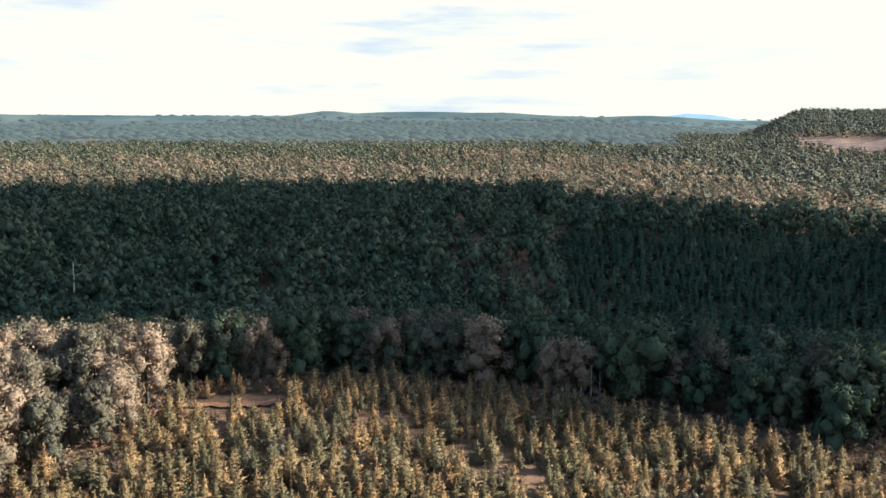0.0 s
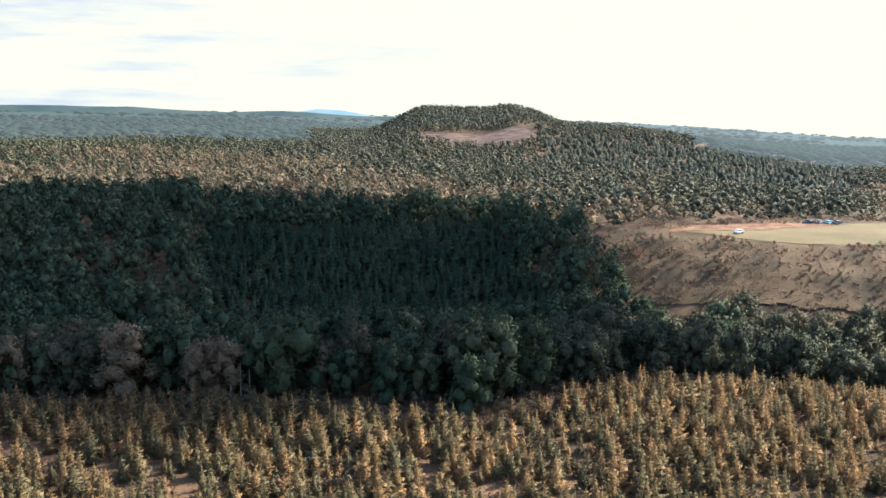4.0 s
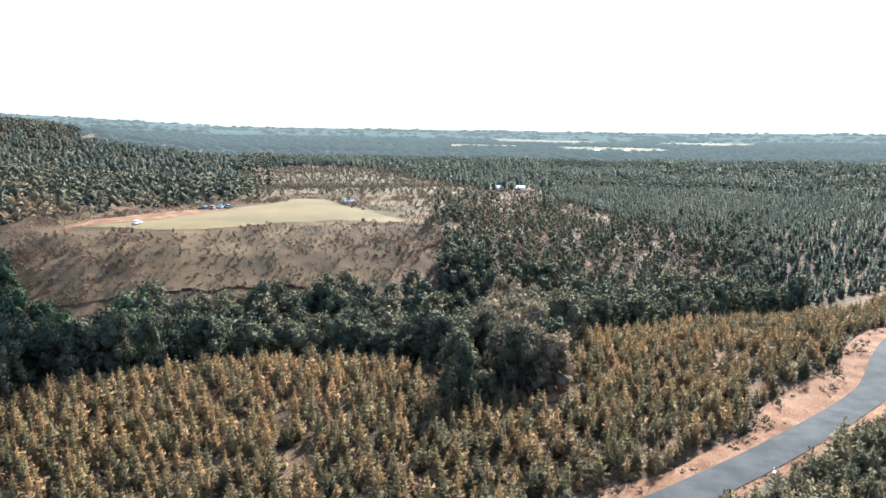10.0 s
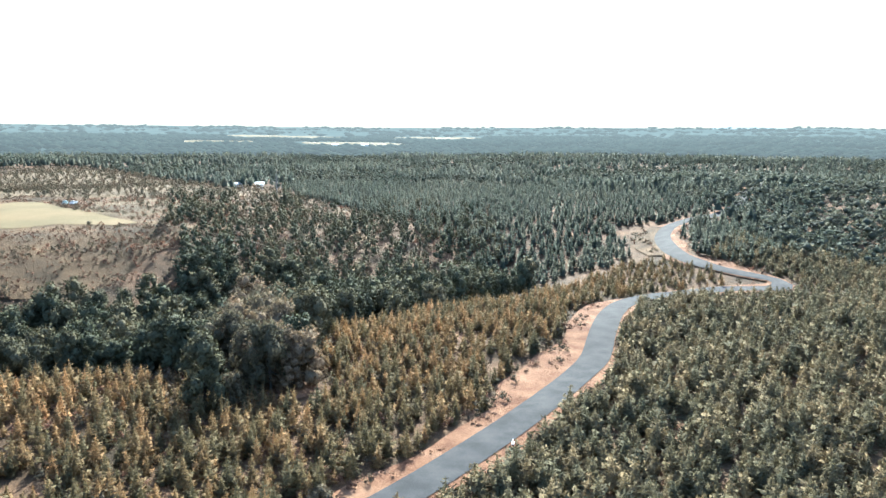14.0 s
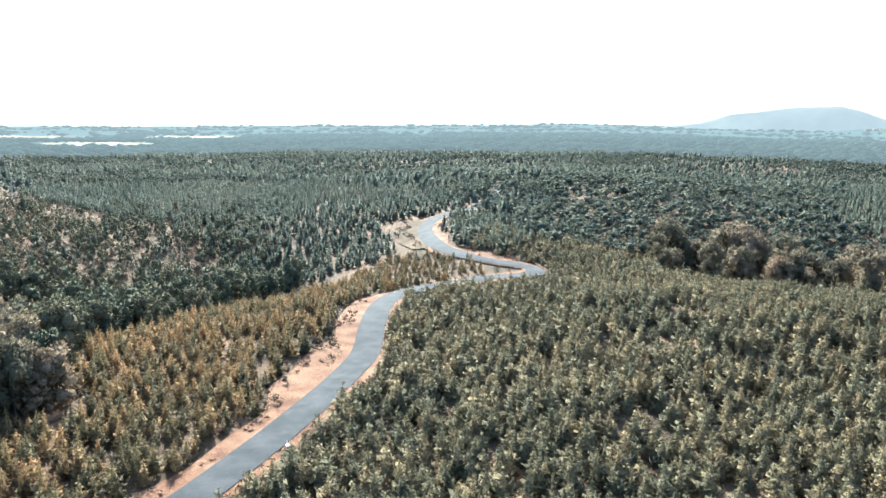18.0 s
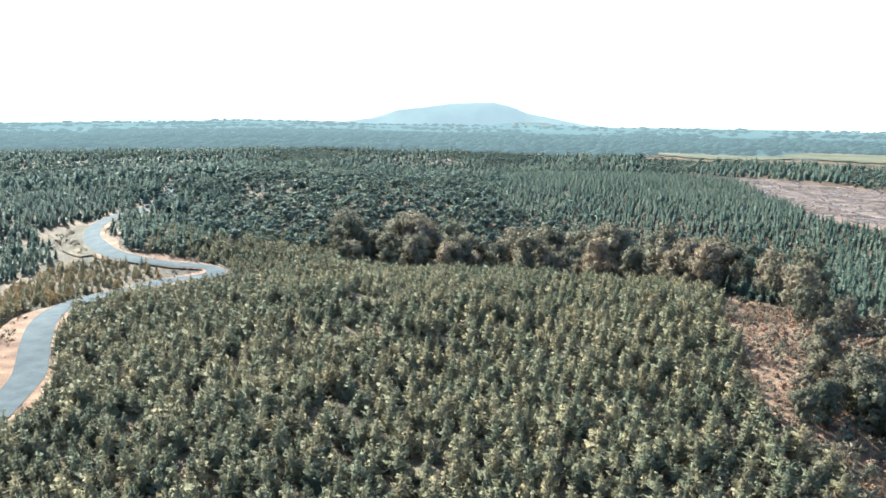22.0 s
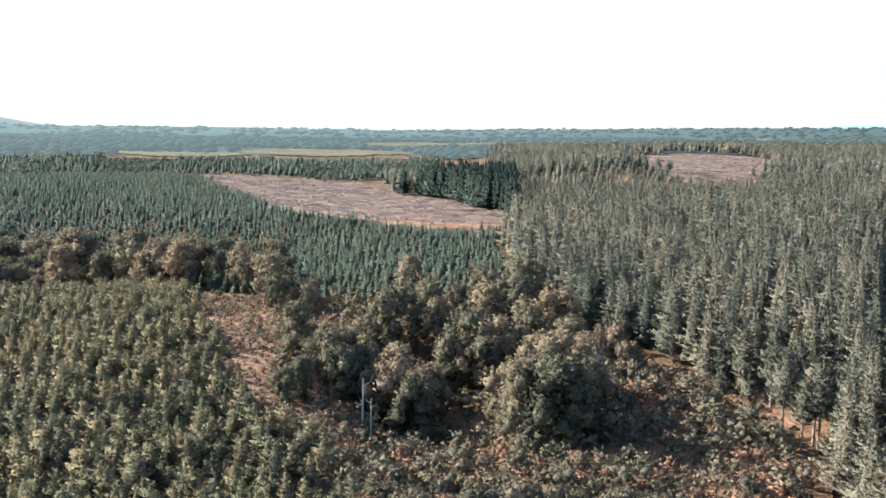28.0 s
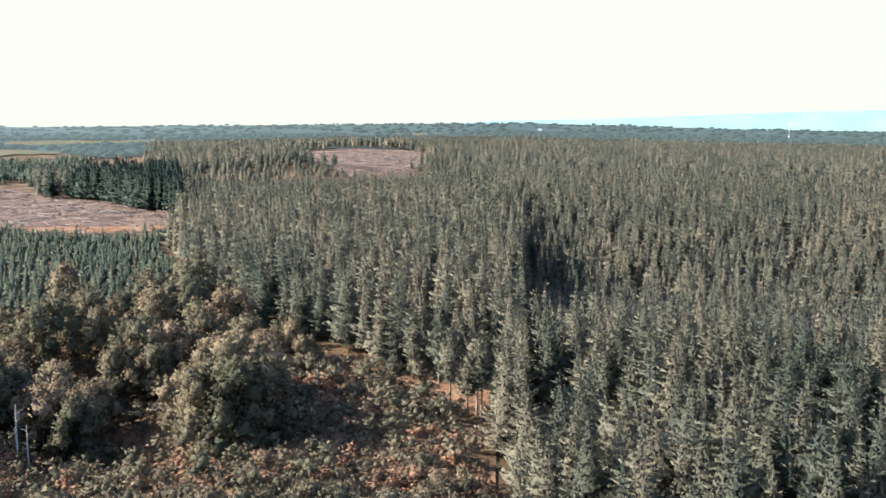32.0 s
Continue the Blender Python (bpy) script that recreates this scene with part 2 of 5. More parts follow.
def height(x, y):
    az, r = polar(x, y)
    slope = np.tan(np.radians(np.interp(az, RIM_AZ, RIM_EL))) + EYE / 4500
    z = slope * r * smooth(200, 1000, r)
    # wooded valley in front, and its arm past the terrace
    depth = np.interp(az, [-60, -20, 20, 40, 62, 85, 98], [20, 26, 26, 20, 18, 14, 0])
    mid = np.interp(az, [-30, 20, 45, 62, 75, 95], [290, 270, 235, 230, 275, 330])
    wide = np.interp(az, [-30, 20, 45, 95], [105, 95, 55, 60])
    z = z - depth * bump(r, mid, wide) * smooth(140, 225, r)
    # the terrace with the meadow
    z = z + 6.0 * smooth(262, 345, r) * smooth(640, 500, r) * smooth(30, 40, az) * smooth(76, 62, az)
    z = z + 1.7 * wave(x, y, 21.0, 6.0) * smooth(272, 300, r) * smooth(352, 335, r) * smooth(32, 38, az) * smooth(70, 62, az)
    # knoll with the plantation, and the hollow behind it
    z = z + 4.0 * bump(az, 122, 24) * bump(r, 200, 75)
    z = z - 13.0 * bump(az, 124, 20) * bump(r, 345, 75)
    z = z + 2.8 * wave(x, y, 30.0, 1.0) * bump(az, 120, 26) * bump(r, 200, 80)
    # gully with the broadleaf trees
    z = z - 11.0 * bump(az, 152, 6) * bump(r, 158, 34)
    z = z - 6.0 * bump(az, 120, 34) * bump(r, 700, 200)
    # wooded hill
    z = z + 46.0 * smooth(18.4, 23, az) * smooth(32.6, 27.6, az) * bump(r, 1480, 330)
    z = z + 25.0 * smooth(26, 31, az) * smooth(50, 34, az) * bump(r, 1300, 320)
    # the ground lifts towards the far bends of the road
    z = z + 8.0 * smooth(232, 330, r) * bump(az, 97, 9) * smooth(900, 500, r)
    # folds of the country behind the knoll, and the spur under the mountain
    z = z + 9.0 * bump(az, 108, 13) * bump(r, 560, 110) - 7.0 * bump(az, 116, 10) * bump(r, 860, 90) + 8.0 * bump(az, 128, 9) * bump(r, 640, 150) + 7.0 * bump(az, 96, 14) * bump(r, 900, 120)
    z = z + 26.0 * bump(az, 123.5, 2.6) * bump(r, 3720, 330)
    # rise with the second felled block
    z = z + 10.0 * bump(np.where(az < 0, az + 360, az), 167, 9) * smooth(600, 720, r) * smooth(1300, 1080, r)
    # low rises along the skyline
    z = z + 16.0 * bump(az, -5, 9) * bump(r, 2700, 500) + 9.0 * bump(az, -8, 1.8) * bump(r, 2700, 250) + 14 * bump(az, 12, 4) * bump(r, 2600, 400)
    z = z + smooth(150, 800, r) * 2.6 * wave(x, y, 140.0) + smooth(60, 200, r) * 0.5 * wave(x, y, 38.0, 3.0)
    return z


def at(az, r, lift=0.0):
    x, y = r * math.sin(radians(az)), r * math.cos(radians(az))
    return Vector((x, y, float(height(x, y)) + lift))


def mesh_of(name, verts, faces, mats, tone=None, mat_index=None, soft=False, normals=None):
    """A mesh from arrays of vertices and equal-sided faces."""
    verts, faces = np.asarray(verts, np.float32), np.asarray(faces, np.int32)
    me = bpy.data.meshes.new(name)
    n = faces.shape[1]
    me.vertices.add(len(verts))
    me.vertices.foreach_set("co", verts.ravel())
    me.loops.add(faces.size)
    me.loops.foreach_set("vertex_index", faces.ravel())
    me.polygons.add(len(faces))
    me.polygons.foreach_set("loop_start", np.arange(0, faces.size, n, dtype=np.int32))
    me.polygons.foreach_set("loop_total", np.full(len(faces), n, np.int32))
    for m in mats:
        me.materials.append(m)
    if mat_index is not None:
        me.polygons.foreach_set("material_index", np.asarray(mat_index, np.int32))
    if tone is not None:
        a = me.attributes.new("tone", "FLOAT", "POINT")
        a.data.foreach_set("value", np.asarray(tone, np.float32))
    if soft:
        me.polygons.foreach_set("use_smooth", np.ones(len(faces), bool))
    me.update(calc_edges=True)
    if normals is not None:
        a = me.attributes.new("custom_normal", "FLOAT_VECTOR", "POINT")
        a.data.foreach_set("vector", np.asarray(normals, np.float32).ravel())
        me.update()
    return me


def sheet(name, us, vs, place, mat):
    """A draped sheet: place(u, v) gives x, y, z arrays."""
    uu, vv = np.meshgrid(us, vs, indexing="ij")
    x, y, z = place(uu, vv)
    verts = np.stack([x.ravel(), y.ravel(), z.ravel()], -1)
    nu, nv = len(us), len(vs)
    i = (np.arange(nu - 1)[:, None] * nv + np.arange(nv - 1)[None, :]).ravel()
    faces = np.stack([i, i + nv, i + nv + 1, i + 1], -1)
    return new(name, mesh_of(name, verts, faces, [mat], soft=True))


def ring_xy(a, r):
    return r * np.sin(np.radians(a)), r * np.cos(np.radians(a))


def land(a, r):
    x, y = ring_xy(a, r)
    return x, y, height(x, y)


RINGS = np.concatenate([[0.0], np.geomspace(24, 1260, 122)])
ground = tagged(sheet("ground", np.linspace(180, -180, 433), RINGS, land, M_GROUND), "rolling forest floor of brown litter and dry soil", "ground", kind="structure")

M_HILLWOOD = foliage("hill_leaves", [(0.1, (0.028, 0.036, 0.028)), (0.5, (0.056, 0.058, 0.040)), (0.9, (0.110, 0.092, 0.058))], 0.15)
M_FARWOOD = foliage("hazy_woods", [(0.1, (0.006, 0.010, 0.009)), (0.5, (0.012, 0.018, 0.015)), (0.9, (0.022, 0.025, 0.019))], 0.05)


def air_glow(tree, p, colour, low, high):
    """Haze before far country, painted on as emission, stronger towards the sun."""
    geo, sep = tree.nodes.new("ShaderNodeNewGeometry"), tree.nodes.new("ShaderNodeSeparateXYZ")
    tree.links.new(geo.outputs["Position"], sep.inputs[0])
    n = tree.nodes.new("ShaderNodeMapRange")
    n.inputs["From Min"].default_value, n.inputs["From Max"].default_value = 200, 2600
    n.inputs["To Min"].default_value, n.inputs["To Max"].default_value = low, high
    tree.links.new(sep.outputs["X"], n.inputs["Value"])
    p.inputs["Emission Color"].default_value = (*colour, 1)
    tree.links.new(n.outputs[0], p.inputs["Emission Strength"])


# the far woods carry painted haze too: dark leaves plus emission
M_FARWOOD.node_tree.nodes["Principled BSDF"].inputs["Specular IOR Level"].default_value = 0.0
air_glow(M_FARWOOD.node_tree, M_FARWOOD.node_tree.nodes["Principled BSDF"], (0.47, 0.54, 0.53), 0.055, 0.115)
# far country beyond the woods, its blue distance haze painted in as emission
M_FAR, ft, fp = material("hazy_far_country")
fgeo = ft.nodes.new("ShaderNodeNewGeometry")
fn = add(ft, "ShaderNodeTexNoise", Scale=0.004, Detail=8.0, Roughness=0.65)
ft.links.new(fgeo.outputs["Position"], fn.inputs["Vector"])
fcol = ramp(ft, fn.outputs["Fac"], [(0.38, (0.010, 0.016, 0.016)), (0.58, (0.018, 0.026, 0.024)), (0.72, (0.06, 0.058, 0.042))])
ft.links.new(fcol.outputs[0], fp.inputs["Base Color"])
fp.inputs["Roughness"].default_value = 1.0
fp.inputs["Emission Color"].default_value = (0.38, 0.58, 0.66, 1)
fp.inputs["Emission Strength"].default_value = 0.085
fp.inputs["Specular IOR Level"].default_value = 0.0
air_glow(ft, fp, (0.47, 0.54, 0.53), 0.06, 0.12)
ff = add(ft, "ShaderNodeTexNoise", Scale=0.02, Detail=4.0)
ft.links.new(fgeo.outputs["Position"], ff.inputs["Vector"])
fmix = math_node(ft, "ADD", math_node(ft, "MULTIPLY", fn.outputs["Fac"], 0.7).outputs[0], math_node(ft, "MULTIPLY", ff.outputs["Fac"], 0.3).outputs[0])
ft.links.new(fmix.outputs[0], fcol.inputs[0])
backdrop = tagged(sheet("backdrop_plain", np.linspace(180, -180, 433), np.geomspace(1258, 4950, 50), land, M_FAR), "far wooded plain with a painted haze glow", "backdrop", kind="structure")


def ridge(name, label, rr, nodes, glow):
    """A far range of hills: nodes are (azimuth, elevation) along its crest; it has a front and a back slope. glow:
    emission colour that paints the haze before it.
    """
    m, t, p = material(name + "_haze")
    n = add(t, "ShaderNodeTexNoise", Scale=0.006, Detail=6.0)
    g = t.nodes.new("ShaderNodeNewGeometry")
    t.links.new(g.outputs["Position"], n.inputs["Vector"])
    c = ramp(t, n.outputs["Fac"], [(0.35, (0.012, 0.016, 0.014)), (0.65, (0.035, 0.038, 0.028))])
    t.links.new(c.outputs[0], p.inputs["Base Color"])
    # emission stands in for the haze of distance
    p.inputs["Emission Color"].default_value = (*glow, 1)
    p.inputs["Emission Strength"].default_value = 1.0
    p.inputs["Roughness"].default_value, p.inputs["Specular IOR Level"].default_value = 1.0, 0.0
    na, ne = zip(*nodes)
    us = np.linspace(na[0], na[-1], 120)

    def place(a, v):
        top = EYE + rr * np.tan(np.radians(np.interp(a, na, ne))) + 1.2 * wave(a * 30, a * 7, 9.0)
        r = rr + (v - 0.6) * 500
        x, y = ring_xy(a, r)
        prof = 1 - np.abs((v - 0.6) / np.where(v < 0.6, 0.6, 0.4)) ** 1.5
        return x, y, -60 + (top + 60) * prof + 3.0 * wave(x, y, 60.0) * prof * (1 - prof) * 4
    return tagged(sheet(name, us, np.linspace(0, 1, 24), place, m), label, "backdrop", kind="structure")


ridge("backdrop_mountain", "long flat-topped mountain, pale with painted haze", 4300,
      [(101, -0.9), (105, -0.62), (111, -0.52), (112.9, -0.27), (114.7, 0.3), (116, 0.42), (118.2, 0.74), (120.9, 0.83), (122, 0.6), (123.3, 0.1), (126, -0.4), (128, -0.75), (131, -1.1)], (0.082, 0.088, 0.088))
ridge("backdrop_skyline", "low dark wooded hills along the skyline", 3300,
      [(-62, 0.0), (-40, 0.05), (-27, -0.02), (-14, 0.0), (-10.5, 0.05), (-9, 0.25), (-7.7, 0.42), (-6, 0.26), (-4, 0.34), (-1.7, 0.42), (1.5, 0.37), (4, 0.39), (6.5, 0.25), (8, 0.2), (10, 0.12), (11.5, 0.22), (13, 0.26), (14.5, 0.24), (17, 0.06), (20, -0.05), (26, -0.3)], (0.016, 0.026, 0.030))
ridge("backdrop_range", "distant mountain range in painted blue haze", 4600,
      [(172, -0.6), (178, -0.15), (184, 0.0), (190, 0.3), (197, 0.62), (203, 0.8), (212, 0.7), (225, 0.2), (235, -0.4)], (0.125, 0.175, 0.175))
ridge("backdrop_blue_hill", "distant hill in painted blue haze", 4500, [(13, -0.3), (14.2, 0.2), (15.6, 0.42), (17.2, 0.35), (19, 0.05), (22, -0.4)], (0.080, 0.125, 0.150))
ridge("backdrop_pale_hill", "distant hill, faint in painted haze", 4600, [(95, -1.2), (97.5, -0.62), (99, -0.42), (100.5, -0.45), (103, -0.6), (106, -1.1)], (0.150, 0.178, 0.180))


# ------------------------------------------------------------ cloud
# A cloud out of view between sun and valley, added to shade the bush.
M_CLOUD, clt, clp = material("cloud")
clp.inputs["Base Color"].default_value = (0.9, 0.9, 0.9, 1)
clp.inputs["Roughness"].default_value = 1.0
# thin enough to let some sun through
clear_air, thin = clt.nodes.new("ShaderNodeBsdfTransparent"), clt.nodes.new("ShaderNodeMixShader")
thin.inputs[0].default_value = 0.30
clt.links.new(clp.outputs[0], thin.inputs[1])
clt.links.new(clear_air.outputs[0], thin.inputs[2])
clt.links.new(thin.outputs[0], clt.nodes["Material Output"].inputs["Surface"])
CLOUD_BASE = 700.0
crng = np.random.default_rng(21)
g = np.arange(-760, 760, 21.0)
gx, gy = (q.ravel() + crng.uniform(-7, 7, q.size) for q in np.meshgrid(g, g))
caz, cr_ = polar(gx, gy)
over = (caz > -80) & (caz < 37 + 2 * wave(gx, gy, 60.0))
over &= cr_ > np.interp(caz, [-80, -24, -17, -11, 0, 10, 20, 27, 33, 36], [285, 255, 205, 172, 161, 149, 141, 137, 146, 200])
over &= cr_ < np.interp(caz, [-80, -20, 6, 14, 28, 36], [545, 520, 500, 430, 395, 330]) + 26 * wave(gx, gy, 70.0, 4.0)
ball = bmesh.new()
bmesh.ops.create_icosphere(ball, subdivisions=2, radius=1.0)
ball_v = np.array([v.co[:] for v in ball.verts])
ball_f = np.array([[v.index for v in f.verts] for f in ball.faces])
ball.free()
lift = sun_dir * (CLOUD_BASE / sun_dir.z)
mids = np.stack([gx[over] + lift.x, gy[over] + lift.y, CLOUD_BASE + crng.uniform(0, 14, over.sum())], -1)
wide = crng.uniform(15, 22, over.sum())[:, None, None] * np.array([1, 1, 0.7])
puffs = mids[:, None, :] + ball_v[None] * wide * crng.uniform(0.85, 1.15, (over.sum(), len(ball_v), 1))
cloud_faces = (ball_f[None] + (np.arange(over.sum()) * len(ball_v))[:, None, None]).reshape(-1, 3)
tagged(new("cloud", mesh_of("cloud", puffs.reshape(-1, 3), cloud_faces, [M_CLOUD], soft=True)), "unseen cloud placed high over the forest to shade the valley", "cloud", kind="stuff")


# ------------------------------------------------------------ road
def spline(points, step):
    """Points along a Catmull-Rom curve at about that step."""
    p = [Vector(q) for q in points]
    p = [p[0] * 2 - p[1]] + p + [p[-1] * 2 - p[-2]]
    out = []
    for i in range(1, len(p) - 2):
        n = max(2, int((p[i + 1] - p[i]).length / step))
        for k in range(n):
            t = k / n
            out.append(0.5 * (2 * p[i] + (p[i + 1] - p[i - 1]) * t + (2 * p[i - 1] - 5 * p[i] + 4 * p[i + 1] - p[i + 2]) * t * t + (3 * p[i] - p[i - 1] - 3 * p[i + 1] + p[i + 2]) * t ** 3))
    out.append(p[-2])
    return np.array([(q.x, q.y) for q in out])


ROAD = spline([(30, 62), (62, 43), (90, 29), (110, 19.4), (135.6, 8.9), (152, 3.3), (171.7, -2.6), (194, -5.0), (216, -7.8), (234, -14), (244, -28), (252, -46), (261, -58), (269.5, -58), (273, -49), (280, -39), (300, -31.5), (340, -30.2), (367, -34.8), (386, -45), (403, -58.8), (438, -73.7), (500, -90), (600, -120)], 4.0)


def across(line):
    d = np.gradient(line, axis=0)
    d /= np.linalg.norm(d, axis=1)[:, None]
    return np.stack([-d[:, 1], d[:, 0]], -1)


def strip(name, line, left, right, lift, mat, cols=7, crown=0.0):
    """A strip that follows a line; left and right are arrays or numbers of metres from it."""
    nrm = across(line)
    left, right = np.broadcast_to(left, len(line)), np.broadcast_to(right, len(line))

    def place(u, v):
        i = u.astype(int)
        off = left[i] + (right[i] - left[i]) * v
        x, y = line[i, 0] + nrm[i, 0] * off, line[i, 1] + nrm[i, 1] * off
        z = height(x, y) + lift + crown * (1 - (2 * v - 1) ** 2)
        return x, y, z
    return sheet(name, np.arange(len(line)), np.linspace(1, 0, cols), place, mat)


k = np.arange(len(ROAD)) * 4.0
rx = ROAD[:, 0]
left_verge = 4.2 + 7.5 * bump(rx, 168, 34) + 3.0 * bump(rx, 215, 14) + 2.5 * bump(rx, 110, 20) + 6.0 * bump(rx, 345, 20) + 1.0 * np.sin(k / 9.0) + 0.7 * np.sin(k / 3.7)
right_verge = -(4.2 + 1.6 * bump(rx, 140, 20) + 1.0 * np.sin(k / 7.0 + 1) + 7.0 * bump(rx, 279, 7) + 2 * bump(rx, 330, 30))
tagged(strip("road_verge", ROAD, left_verge, right_verge, 0.40, M_DIRT, 11), "bare orange dirt verge along the road", "verge", kind="structure")
road = tagged(strip("road", ROAD, 3.1, -3.1, 0.50, M_ROAD, 9, 0.10), "winding two-lane road of grey chip seal", "road", kind="structure")


def road_distance(x, y):
    out = np.full(len(x), 1e9)
    for q in ROAD:
        out = np.minimum(out, np.hypot(x - q[0], y - q[1]))
    return out


def road_gap(x, y, extra=0.0):
    """Metres outside the cleared verge; negative on it."""
    out = np.full(len(x), 1e9)
    for i in range(0, len(ROAD)):
        dx, dy = x - ROAD[i, 0], y - ROAD[i, 1]
        d = np.hypot(dx, dy)
        j = min(i, len(ROAD) - 2)
        tx, ty = ROAD[j + 1] - ROAD[j]
        lim = np.where(tx * dy - ty * dx > 0, left_verge[i], -right_verge[i])
        out = np.minimum(out, d - lim)
    return out - extra


# ------------------------------------------------------------ open ground
def patch(name, az0, az1, near, far, lift, mat, label, category, n=60):
    """A field between two curves: near and far are lists of (azimuth, distance)."""
    us = np.linspace(az1, az0, n)

    def place(a, v):
        lo = np.interp(a, *zip(*near)) + 1.8 * wave(a * 9, a * 3, 7.0)
        hi = np.interp(a, *zip(*far)) + 1.8 * wave(a * 9, a * 3 + 40, 7.0)
        x, y = ring_xy(a, lo + (hi - lo) * v)
        return x, y, height(x, y) + lift
    return tagged(sheet(name, us, np.linspace(0, 1, 34), place, mat), label, category, kind="structure")



patch("dry_slope", 32.5, 66.5, [(30, 330), (34, 300), (38, 290), (42, 286), (52, 283), (58, 285), (63, 320), (72, 390)], [(30, 352), (37, 372), (46, 420), (54, 495), (58, 480), (62, 470), (68, 455), (72, 440)], 0.25, M_SLOPE, "slope of dry pinkish-brown rough grass below the meadow", "slope", 90)
patch("meadow", 40.0, 60.6, [(40, 357), (42.25, 350), (44.9, 338), (48.4, 340), (52.5, 354), (56.3, 362), (58.9, 355), (60.6, 357)], [(40, 359), (43.8, 366), (46.4, 386), (49.1, 408), (51.4, 429), (54, 466), (54.8, 462), (56.2, 424), (58.8, 385), (60.6, 359)], 0.45, M_MEADOW, "mown yellow-green meadow on a terrace", "meadow", 120)
patch("bare_grass", 57, 64.2, [(57, 402), (58.8, 388), (60.6, 374), (62, 398), (64.2, 430)], [(57, 430), (59, 438), (61.3, 452), (64.2, 440)], 0.40, M_HEATH, "strip of worn pale grass beyond the meadow", "grass", 40)
patch("bare_bank", 39, 48.8, [(39, 356), (40, 360), (43.8, 367), (46.4, 387), (48.8, 405)], [(39, 362), (40, 374), (43.8, 391), (46.4, 405), (48.8, 413)], 0.50, M_DIRT, "bare orange earth bank along the meadow", "bank", 50)
patch("rough_ground", 65.5, 76, [(65.5, 425), (68, 395), (71, 352), (76, 345)], [(65.5, 520), (69, 545), (76, 430)], 0.22, M_SLOPE, "brown rough ground with scrub", "heath", 40)
patch("heath_ground", 45, 67, [(45, 424), (54, 500), (58, 484), (62, 474), (67, 405)], [(45, 470), (50, 780), (58, 860), (63, 640), (67, 520)], 0.25, M_HEATH, "pale dry heath behind the meadow", "heath", 60)
patch("clearing_slash", 133.5, 156.6, [(133.5, 850), (137, 730), (139.4, 560), (141, 476), (144.5, 440), (148.4, 404), (152, 388), (156.6, 380)], [(133.5, 905), (137, 810), (141.5, 756), (146.4, 738), (149, 650), (151, 620), (153, 550), (156.6, 470)], 0.30, M_SLASH, "felled forest block covered with pinkish logging slash", "clear-cut", 90)
patch("felled_bank", 140.6, 156.4, [(140.6, 486), (144.5, 446), (148.4, 411), (152, 395), (156.4, 388)], [(140.6, 494), (144.5, 455), (148.4, 424), (152, 411), (156.4, 404)], 0.55, M_DIRT, "bare orange earth along the felled block", "bank", 60)
patch("clearing_far", 160, 173.8, [(160, 945), (163, 880), (165.5, 760), (167, 690), (169, 640), (172.5, 650), (173.8, 860)], [(160, 975), (163, 1000), (168, 1060), (172, 1060), (173.8, 900)], 0.40, M_SLASH, "second felled block of pale pinkish slash", "clear-cut", 60)
patch("scrub_clearing", 136.5, 147.5, [(136.5, 196), (138, 170), (139.5, 146), (141, 136), (143.5, 130), (147.5, 140)], [(136.5, 205), (142, 214), (147.5, 212)], 0.25, M_BRACKEN, "reddish-brown scrubby clearing", "clearing", 40)
patch("bracken_ground", 148, 178.5, [(148, 98), (178.5, 96)], [(148, 120), (156, 122), (165, 160), (173, 146), (178.5, 126)], 0.25, M_BRACKEN, "brown bracken ground under scrub", "clearing", 60)
patch("dirt_track", 70.4, 72.0, [(70.4, 146), (72.0, 150)], [(70.4, 176), (71.2, 182), (72.0, 178)], 0.35, M_DIRT, "short bare orange dirt track", "track", 10)

patch("bend_turnout", 93.3, 95.3, [(93.3, 330), (94.3, 304), (95.3, 300)], [(93.3, 356), (94.3, 374), (95.3, 372)], 0.42, M_SLOPE, "dry grass turnout inside the road bend", "verge", 16)
patch("dirt_track", -17, -10.5, [(-17, 149), (-13, 146), (-10.5, 147)], [(-17, 151), (-13, 150), (-10.5, 148)], 0.35, M_DIRT, "pale dirt track at the plantation edge", "track", 20)
patch("pine_track", 173.4, 178.6, [(173.4, 150), (176, 140), (178.6, 134)], [(173.4, 166), (176, 164), (178.6, 158)], 0.35, M_DIRT, "bare orange dirt under the edge pines", "track", 20)
patch("hill_cut", 22.0, 30.2, [(22, 1135), (24, 1053), (28.8, 1026), (30.2, 1065)], [(22, 1150), (25, 1140), (27.5, 1150), (29.2, 1159), (30.2, 1075)], 0.6, M_SLASH, "pinkish felled strip at the foot of the wooded hill", "clear-cut", 50)
patch("knoll_patch", 111.2, 115.2, [(111.2, 203), (113, 200), (115.2, 207)], [(111.2, 206), (113, 212), (115.2, 210)], 0.3, M_SLOPE, "pale dry opening among the knoll pines", "clearing", 16)

patch("knoll_patch", 109.8, 113.0, [(109.8, 174), (111.4, 170), (113.0, 174)], [(109.8, 177), (111.4, 181), (113.0, 178)], 0.3, M_HEATH, "pale dry grass opening among the knoll pines", "clearing", 16)
patch("knoll_patch", 114.5, 118.6, [(114.5, 108), (116.5, 106), (118.6, 109)], [(114.5, 111), (116.5, 114), (118.6, 112)], 0.3, M_HEATH, "pale dry grass opening among the knoll pines", "clearing", 16)

